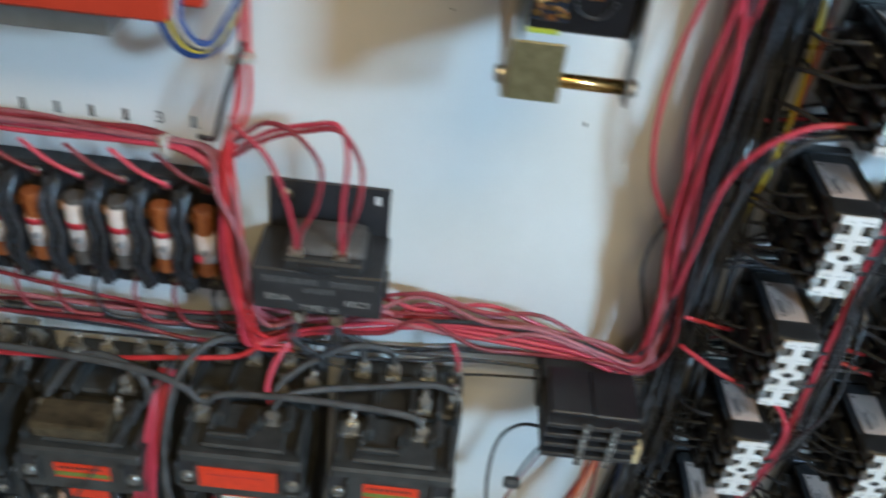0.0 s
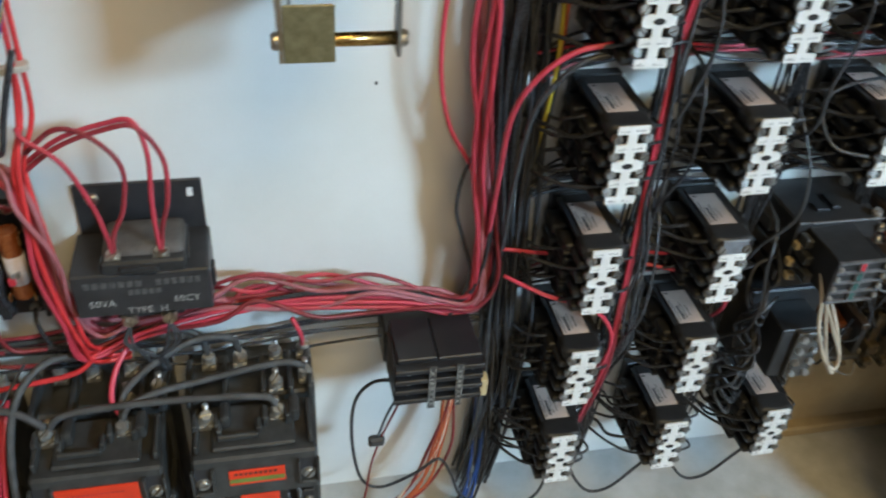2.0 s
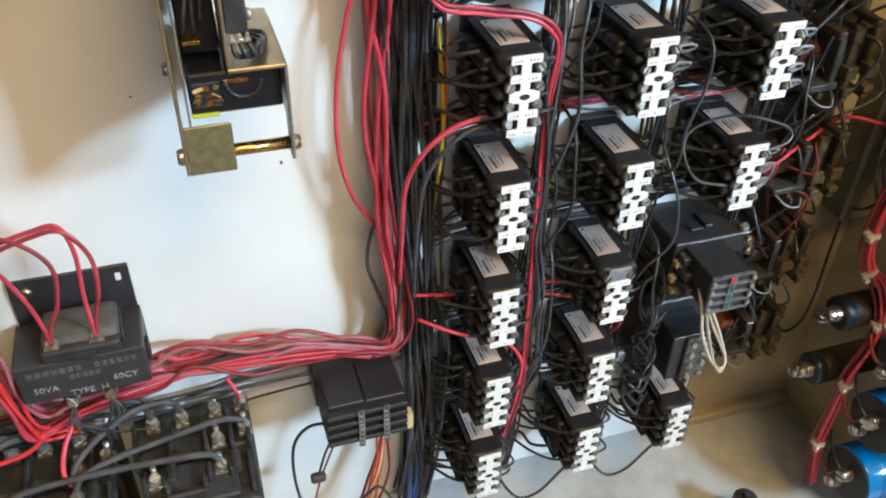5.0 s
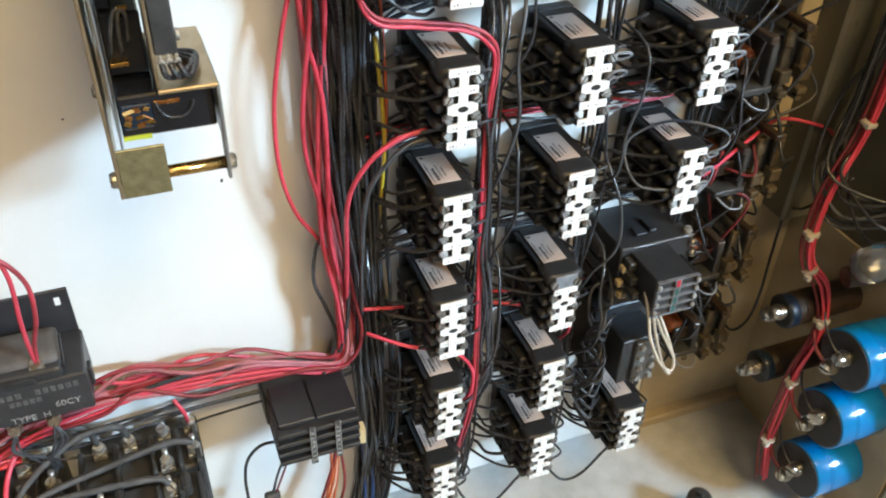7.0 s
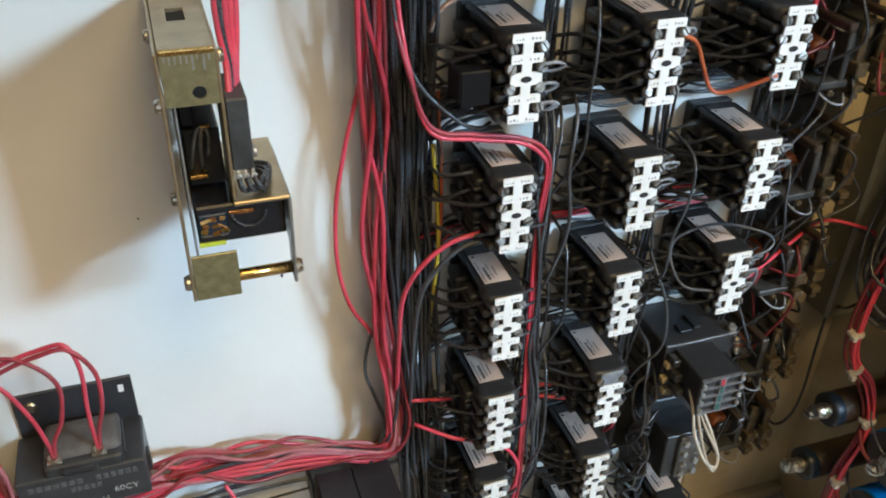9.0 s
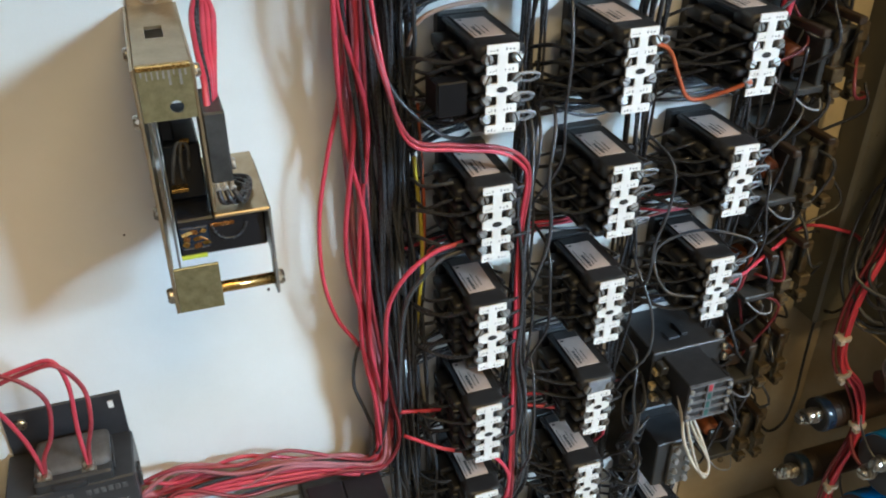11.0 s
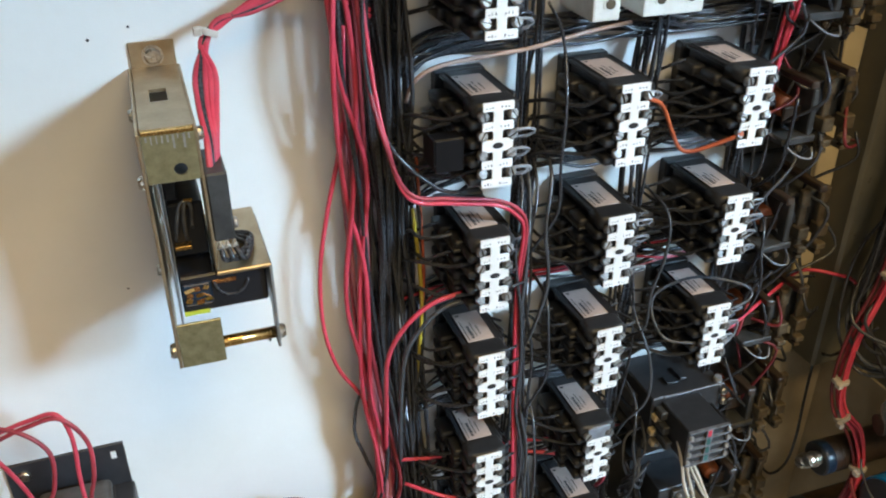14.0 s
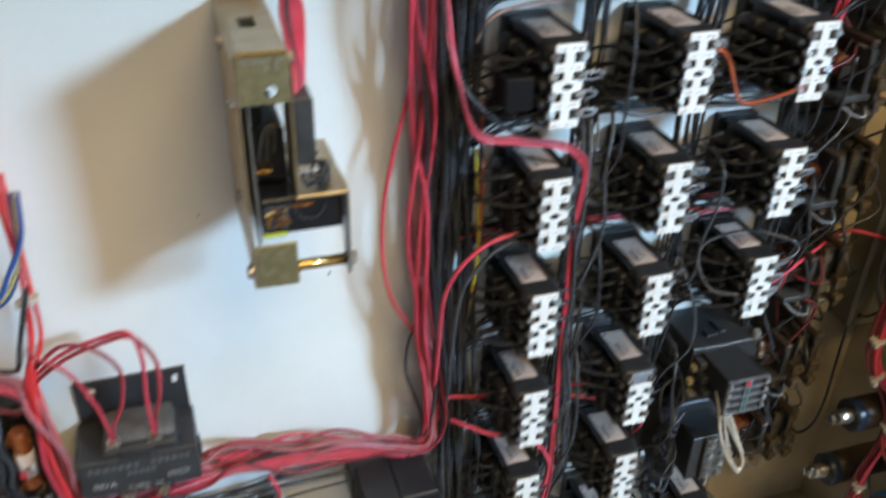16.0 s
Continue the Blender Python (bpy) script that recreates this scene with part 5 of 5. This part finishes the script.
# ---- larger contactor among the relays ----
t = thing("aux_contactor", "black contactor with a grid of grey framed terminals", "contactor")
bm = bmesh.new()
box(bm, 0.178, 0.252, -0.045, PANEL, 0.385, 0.450, 0.0012)
box(bm, 0.187, 0.2255, -0.090, -0.045, 0.410, 0.4465, 0.001)
box(bm, 0.215, 0.222, -0.030, -0.012, 0.450, 0.453, 0.0006)
box(bm, 0.200, 0.212, -0.032, -0.022, 0.450, 0.4525, 0.0006)
part("body", bm, M["black"], t)
bm = bmesh.new()
for k in range(5):
    box(bm, 0.186, 0.2265, -0.0925, -0.0895, 0.4085 + 0.0093 * k, 0.4100 + 0.0093 * k)
for k in range(4):
    z0, z1 = 0.4100 + 0.0093 * k, 0.4178 + 0.0093 * k
    for x in (0.186, 0.2035, 0.2085, 0.2253):
        box(bm, x, x + 0.0012, -0.0925, -0.0895, z0, z1)
part("terminal_grid", bm, M["frame"], t, "tinned frame round black terminal pockets")
for k in range(4):
    one("tag", M["crimson" if k == 3 else "teal"], t, (0.2047, 0.2083, -0.0928, -0.0895, 0.4108 + 0.0093 * k, 0.4170 + 0.0093 * k), bevel=0.0002, label="small red tag" if k == 3 else "small teal tag")
    for x in (0.1875, 0.2255):
        bm = bmesh.new()
        screw(bm, (x, -0.0925, 0.4140 + 0.0093 * k), (0.3, -1, 0.4), 0.0023, 0.0022)
        part("terminal_screw", bm, M["bright"], t)
one("edge_strip", M["frame"], t, (0.190, 0.252, -0.0462, -0.0440, 0.4492, 0.4503), bevel=0.0003)
for x, z in ((0.254, 0.442), (0.256, 0.43)):
    bm = bmesh.new()
    screw(bm, (x - 0.004, -0.046, z), (0.6, -1, 0.3), 0.004, 0.004)
    part("terminal_screw", bm, M["steel"], t)
for k in range(4):
    one("tooth", M["black"], t, (0.2262, 0.2300, -0.0915, -0.060, 0.4102 + 0.0093 * k, 0.4172 + 0.0093 * k), bevel=0.0008)
for k in range(3):
    one("side_step", M["black"], t, (0.1745 - 0.002 * k, 0.1782, -0.042 + 0.010 * k, PANEL - 0.001, 0.390 + 0.018 * k, 0.402 + 0.018 * k), bevel=0.001)
    one("coil_step", M["dusty"], t, (0.1800, 0.1868, -0.070 + 0.006 * k, -0.046, 0.4105 + 0.012 * k, 0.4190 + 0.012 * k), bevel=0.001)
for x, y in ((0.2475, -0.040), (0.2460, 0.004)):
    bm = bmesh.new()
    screw(bm, (x, y, 0.4500), (0.1, -0.2, 1), 0.0042, 0.005)
    part("mounting_screw", bm, M["bright"], t)
for x, z in ((0.181, 0.432), (0.179, 0.416), (0.182, 0.402)):
    one("coil_lug", M["cream"], t, (x - 0.0034, x + 0.0036, -0.052, -0.045, z - 0.0032, z + 0.0032), bevel=0.0014, seg=2, label="yellowed coil lug")
    bm = bmesh.new()
    screw(bm, (x + 0.001, -0.052, z), (0, -1, 0.2), 0.0022, 0.002)
    part("terminal_screw", bm, M["steel"], t)

t = thing("terminal_relay", "dark relay with a worn grey screw terminal front", "relay")
bm = bmesh.new()
box(bm, 0.172, 0.240, -0.030, PANEL, 0.290, 0.368, 0.0015)
box(bm, 0.184, 0.224, -0.066, -0.030, 0.302, 0.356, 0.001)
part("body", bm, M["black"], t)
one("front_plate", M["dullplate"], t, (0.197, 0.2205, -0.0700, -0.066, 0.303, 0.354), bevel=0.0008)
for k in range(4):
    for x in (0.2020, 0.2155):
        bm = bmesh.new()
        screw(bm, (x, -0.070, 0.309 + 0.0130 * k), (0, -1, 0.4), 0.0032, 0.0045)
        part("terminal_screw", bm, M["bright"], t)
b = bundle("cream wires hanging in a long loop from the contactor")
for k in range(2):
    d = 0.004 * k
    wire([(0.188 + d, -0.075, 0.424), (0.186 + d, -0.088, 0.41), (0.189 + d * 1.5, -0.094, 0.385), (0.204 + d, -0.096, 0.352 - d), (0.220, -0.094, 0.335 - d), (0.224, -0.090, 0.345), (0.214 - d, -0.084, 0.375), (0.204 - d, -0.076, 0.40)], 0.0015, M["w_white"], b)
b = bundle("dark wires curling round the terminal relay")
for k in range(14):
    j = random.uniform
    z = j(0.30, 0.42)
    wire([(0.182, -0.03 + j(-0.02, 0.01), z), (0.164, -0.05 + j(-0.02, 0.02), z - 0.012), (0.158 + j(-0.006, 0.006), -0.04, z - 0.04), (0.172, -0.05, z - 0.06), (0.188 + j(-0.006, 0.006), -0.030 + j(-0.01, 0.01), z - 0.062)], 0.0014, M["w_black" if k % 4 else "w_grey"], b)


# ---- ceramic terminal blocks and cards in the top row ----
def ceramic_block(x0, x1, holes):
    t = thing("terminal_block", "ivory ceramic terminal block with round screw holes", "terminal block", "ceramic terminal blocks")
    one("body", M["ceramic"], t, (x0, x1, -0.035, PANEL, 0.793, 0.822), bevel=0.002, seg=2)
    for hx in holes:
        bm = bmesh.new()
        rod(bm, (hx, -0.0358, 0.805), (hx, -0.030, 0.805), 0.0052, 18)
        h = part("collar", bm, M["ceramic"], t)
        bm = bmesh.new()
        rod(bm, (hx, -0.0364, 0.805), (hx, -0.034, 0.805), 0.0036, 16)
        part("screw", bm, M["leaf"], h)
    return t


ceramic_block(0.092, 0.113, (0.1045,))
ceramic_block(0.131, 0.179, (0.144, 0.168))
ceramic_block(0.238, 0.262, (0.250,))
t = thing("circuit_card", "white card with dark printing behind the terminal blocks", "card")
one("sheet", M["white"], t, (0.070, 0.123, PANEL - 0.001, PANEL, 0.772, 0.83), bevel=0)
bm = bmesh.new()
for k in range(3):
    box(bm, 0.103 + 0.006 * k, 0.107 + 0.006 * k, PANEL - 0.0015, PANEL - 0.0009, 0.776, 0.783)
part("print", bm, M["ink"], t)


# ---- old open relays beside the cabinet's side ----
def open_relay():
    t = thing("open_relay", "old brown open relay with orange coil and tarnished leaf contacts", "relay", "old open relays in a column")
    one("base", M["dusty"], t, (-0.030, 0.060, -0.008, 0.0, -0.049, 0.049), bevel=0.0015)
    bm = bmesh.new()
    rod(bm, (-0.006, -0.006, 0.004), (-0.008, -0.036, 0.002), 0.0090, 18, bevel=0.003)
    coil = part("coil", bm, M["coil"], t, "dull orange wound coil")
    one("core", M["brownp"], coil, (-0.013, 0.004, -0.0395, -0.0362, -0.010, 0.004), bevel=0.001)
    one("yoke", M["dusty"], t, (-0.020, 0.012, -0.052, -0.006, -0.024, -0.018), (0.004, 0.010, -0.050, -0.006, -0.020, 0.020), bevel=0.001)
    one("spacer_block", M["dusty"], t, (0.012, 0.046, -0.040, -0.008, -0.020, 0.022), bevel=0.0015)
    for x, z in ((-0.012, 0.030), (0.020, 0.036)):
        bm = bmesh.new()
        box(bm, x, x + 0.0075, -0.064, 0.0, z - 0.0030, z + 0.0030, 0.001)
        part("arm", bm, M["brownp"], t)
    for x in (0.016, 0.036):
        bm = bmesh.new()
        box(bm, x, x + 0.007, -0.050, -0.046, -0.034, 0.030, 0.0008)
        box(bm, x - 0.001, x + 0.008, -0.052, -0.045, 0.014, 0.030, 0.0015)
        box(bm, x - 0.002, x + 0.009, -0.056, -0.044, -0.016, -0.004, 0.001)
        box(bm, x - 0.001, x + 0.008, -0.058, -0.050, -0.028, -0.022, 0.001)
        box(bm, x, x + 0.006, -0.056, -0.0, -0.034, -0.030, 0.0006)
        part("leaf_contact", bm, M["leaf"], t)
    for x, z in ((0.0195, 0.026), (0.0395, 0.022), (0.0395, -0.022), (-0.002, -0.028), (0.0195, -0.020)):
        bm = bmesh.new()
        screw(bm, (x, -0.050, z), (0, -1, 0), 0.003, 0.0025)
        part("screw", bm, M["leaf"], t)
    wire([(0.012, -0.050, -0.030), (0.004, -0.060, -0.034), (-0.010, -0.060, -0.030), (-0.018, -0.050, -0.022), (-0.020, -0.03, -0.018)], 0.0009, M["w_pale"], t, 5, "tail")
    return t


old = open_relay()
old.location = (0.293, PANEL, 0.80)
for z in (0.70, 0.60, 0.50, 0.40, 0.30):
    copy_thing(old, pose(0.293 + random.uniform(-0.002, 0.002), PANEL, z, 0, random.uniform(-1.5, 1.5), 0))
for x0, z0 in ((0.2, 0.5),):
    t = thing("relay_wiring", "stiff grey wire bent in a wide loop round a relay", "wires", "relay wiring")
    j = random.uniform
    wire([(x0 + 0.021, -0.066, z0 + 0.050), (x0 + 0.040, -0.066, z0 + 0.054), (x0 + 0.047, -0.062, z0 + 0.060), (x0 + 0.036, -0.058, z0 + 0.068), (x0 + 0.006, -0.040, z0 + 0.070), (x0 - 0.022, -0.030, z0 + 0.056), (x0 - 0.030, -0.036, z0 + 0.040), (x0 - 0.026 + j(-0.003, 0.003), -0.056, z0 + 0.026), (x0 - 0.004, -0.066, z0 + 0.022)], 0.0013, M["w_grey"], t, 8)
    wire([(x0 + 0.021, -0.066, z0 + 0.036), (x0 + 0.036, -0.064, z0 + 0.034), (x0 + 0.039, -0.060, z0 + 0.018), (x0 + 0.030, -0.060, z0 + 0.008), (x0 + 0.021, -0.066, z0 + 0.010)], 0.0012, M["w_pale"], t, 8)
b = bundle("tangled dark and red wires round the old relays")
for k in range(46):
    j = random.uniform
    z = j(0.33, 0.86)
    x = j(0.262, 0.345)
    c = random.choice(["w_black"] * 8 + ["w_deep", "w_grey"])
    wire([(x, j(-0.04, 0.0), z), (x + j(-0.02, 0.02), j(-0.05, -0.01), z - j(0.01, 0.04)), (x + j(-0.03, 0.03), j(-0.04, 0.0), z - j(0.03, 0.08)), (x + j(-0.02, 0.03), j(-0.02, 0.005), z - j(0.05, 0.12))], 0.0014, M[c], b, 5)
b = bundle("crimson wires running down behind the third relay column")
strand(b, [(0.270, -0.02, 0.86), (0.268, -0.022, 0.80), (0.262, -0.02, 0.74), (0.256, -0.018, 0.68)], 4, 0.004, 0.004, ["w_red"], 0.0016, 0.4)
b = bundle("red and black wire reaching across to the cabinet's side")
wire([(0.236, -0.055, 0.520), (0.262, -0.045, 0.524), (0.300, -0.03, 0.530), (0.345, -0.012, 0.532), (0.380, -0.024, 0.526), (0.397, -0.024, 0.517), (0.4015, -0.0235, 0.512)], 0.0017, M["w_red"], b)
wire([(0.4012, -0.0235, 0.5125), (0.4035, -0.0235, 0.504), (0.402, -0.0245, 0.49), (0.396, -0.03, 0.475), (0.388, -0.05, 0.462), (0.380, -0.066, 0.452)], 0.0017, M["w_black"], b)
wire([(0.385, -0.075, 0.50), (0.374, -0.060, 0.470), (0.376, -0.042, 0.447), (0.385, -0.026, 0.434), (0.392, -0.008, 0.418), (0.396, -0.004, 0.36), (0.400, -0.002, 0.30), (0.396, 0.0, 0.262), (0.380, 0.004, 0.25), (0.355, 0.006, 0.285)], 0.0016, M["w_black"], b)

# ---- right-hand side: wiring loom, capacitors ----
b = bundle("laced loom of red wires climbing past the capacitors")
strand(b, [(0.400, -0.060, 0.66), (0.395, -0.064, 0.60), (0.385, -0.068, 0.54), (0.366, -0.070, 0.49), (0.358, -0.074, 0.445), (0.360, -0.080, 0.415), (0.372, -0.092, 0.395), (0.374, -0.106, 0.365), (0.366, -0.112, 0.34), (0.360, -0.110, 0.30), (0.358, -0.110, 0.25), (0.357, -0.111, 0.20), (0.362, -0.118, 0.145)], 6, 0.0055, 0.004, ["w_red", "w_red", "w_deep"], 0.0016, 0.35)
for p, w in (((0.358, -0.075, 0.446), (0.1, 0.1, 1)), ((0.363, -0.083, 0.408), (-0.4, 0.3, 1)), ((0.373, -0.107, 0.362), (0.1, 0.3, 1)), ((0.360, -0.110, 0.290), (0, 0, 1)), ((0.357, -0.111, 0.205), (0, 0, 1)), ((0.388, -0.067, 0.55), (0.3, 0, 1))):
    nylon_tie(p, w, 0.0078)
b = bundle("dark wires tangled at the loom's upper end")
for k in range(11):
    j = random.uniform
    wire([(0.39 + j(-0.01, 0.02), -0.03 + j(-0.04, 0.02), 0.66 + j(-0.06, 0.12)), (0.39 + j(-0.02, 0.02), -0.05 + j(-0.02, 0.02), 0.56), (0.372 + j(-0.02, 0.02), -0.06 + j(-0.02, 0.01), 0.49 + j(-0.02, 0.02)), (0.385 + j(-0.02, 0.03), -0.10 + j(-0.03, 0.02), 0.475 + j(-0.02, 0.03)), (0.415, -0.13 + j(-0.03, 0.03), 0.50 + j(-0.03, 0.03))], 0.0016, M[random.choice(["w_black"] * 8 + ["w_grey"])], b)


def capacitor(y, z, r, x0, name, label, group, mat="blue"):
    t = thing(name, label, "capacitor", group)
    bm = bmesh.new()
    rod(bm, (x0, y, z), (SIDE_X - 0.001, y, z), r, 40, bevel=0.0015)
    can = part("can", bm, M[mat], t)
    bm = bmesh.new()
    rod(bm, (x0 - 0.0012, y, z), (x0 + 0.002, y, z), r * 0.93, 36, bevel=0.0006)
    part("end_disc", bm, M["black"], t, "black end disc")
    bm = bmesh.new()
    for k in range(2):
        rod(bm, (x0 + 0.016 + 0.003 * k, y, z), (x0 + 0.0172 + 0.003 * k, y, z), r * 1.012, 40)
    part("crimp", bm, M[mat], can)
    if mat == "brownp":
        bm = bmesh.new()
        rod(bm, (x0 - 0.0004, y, z), (x0 + 0.010, y, z), r * 1.02, 36, bevel=0.0012)
        part("sleeve", bm, M["navy"], can, "navy sleeve end")
    for dy, dz in ((-0.003, 0.26 * r), (0.006, -0.36 * r)):
        bm = bmesh.new()
        for k, (w, q) in enumerate(((0.0062, 0.0040), (0.0078, 0.0014), (0.0070, 0.0014), (0.0078, 0.0014))):
            x = x0 - 0.0012 - (0.0, 0.0040, 0.0056, 0.0072)[k]
            rod(bm, (x, y + dy, z + dz), (x - q, y + dy, z + dz), w, 16, bevel=0.0003)
        screw(bm, (x0 - 0.0098, y + dy, z + dz), (-1, 0, 0), 0.0064, 0.006)
        part("terminal", bm, M["steel"], t, "zinc terminal stud")
    return t


for z in (0.347, 0.268, 0.189):
    capacitor(-0.147, z, 0.0308, 0.371, "large_capacitor", "large shiny blue capacitor with black end and screw terminals", "large blue capacitors")
for y, z in ((-0.084, 0.362), (-0.078, 0.282)):
    capacitor(y, z, 0.0165, 0.345, "small_capacitor", "smaller dark brown capacitor with a navy end and screw terminals", "small capacitors", "brownp")
b = bundle("grey and red tails from the loom to the capacitor terminals")
for y, z in ((-0.146, 0.347), (-0.146, 0.268), (-0.146, 0.189)):
    wire([(0.370, -0.110, z + 0.03), (0.366, -0.118, z + 0.022), (0.360, -0.135, z + 0.016), (0.361, y, z + 0.010)], 0.0011, M["w_grey"], b)
    wire([(0.362, -0.112, z + 0.01), (0.360, -0.124, z - 0.004), (0.364, y + 0.006, z - 0.013)], 0.0019, M["w_deep"], b)
t = thing("glass_lamp", "clear glass indicator lamp in a dark holder", "lamp")
bm = bmesh.new()
rod(bm, (0.352, -0.136, 0.452), (0.388, -0.139, 0.457), 0.0155, 24, bevel=0.010)
part("bulb", bm, M["glass"], t, "clear glass bulb")
bm = bmesh.new()
rod(bm, (0.384, -0.139, 0.457), (SIDE_X, -0.142, 0.462), 0.009, 16)
part("holder", bm, M["brownp"], t)
t = thing("wire_resistor", "brown tubular resistor mounted on the cabinet side", "resistor")
bm = bmesh.new()
rod(bm, (0.375, -0.112, 0.418), (SIDE_X, -0.125, 0.424), 0.010, 18)
part("tube", bm, M["brownp"], t)

# knob standing on the cabinet floor
t = thing("rubber_knob", "dark rubber knob standing on the cabinet floor", "knob")
bm = bmesh.new()
rod(bm, (0.278, -0.122, FLOOR), (0.278, -0.122, FLOOR + 0.036), 0.0145, 24, 0.0125, bevel=0.003)
part("body", bm, M["dusty"], t)
bm = bmesh.new()
rod(bm, (0.278, -0.122, FLOOR + 0.036), (0.278, -0.122, FLOOR + 0.042), 0.003, 10)
part("stud", bm, M["dusty"], t)
# small specks and scratches on the panel
for x, z, s in ((-0.143, 0.552, 0.0014), (-0.238, 0.62, 0.0006), (-0.23, 0.80, 0.0009), (-0.205, 0.806, 0.0008)):
    bm = bmesh.new()
    rod(bm, (x, PANEL, z), (x + 0.001, PANEL - 0.0006, z), s, 7)
    tagged(part("panel_speck", bm, M["ink"]), "tiny dark chip in the white enamel", "chip", "chips in the enamel")
bm = bmesh.new()
for k in range(46):
    x, z, r = random.uniform(0.381, 0.427), random.uniform(0.44, 0.86), random.uniform(0.0003, 0.0009)
    rod(bm, (x, -0.0198, z), (x, -0.0206, z), r, 6)
tagged(part("paint_specks", bm, M["leaf"]), "tiny pale specks and chips scattered on the olive upright", "paint specks", kind="stuff")
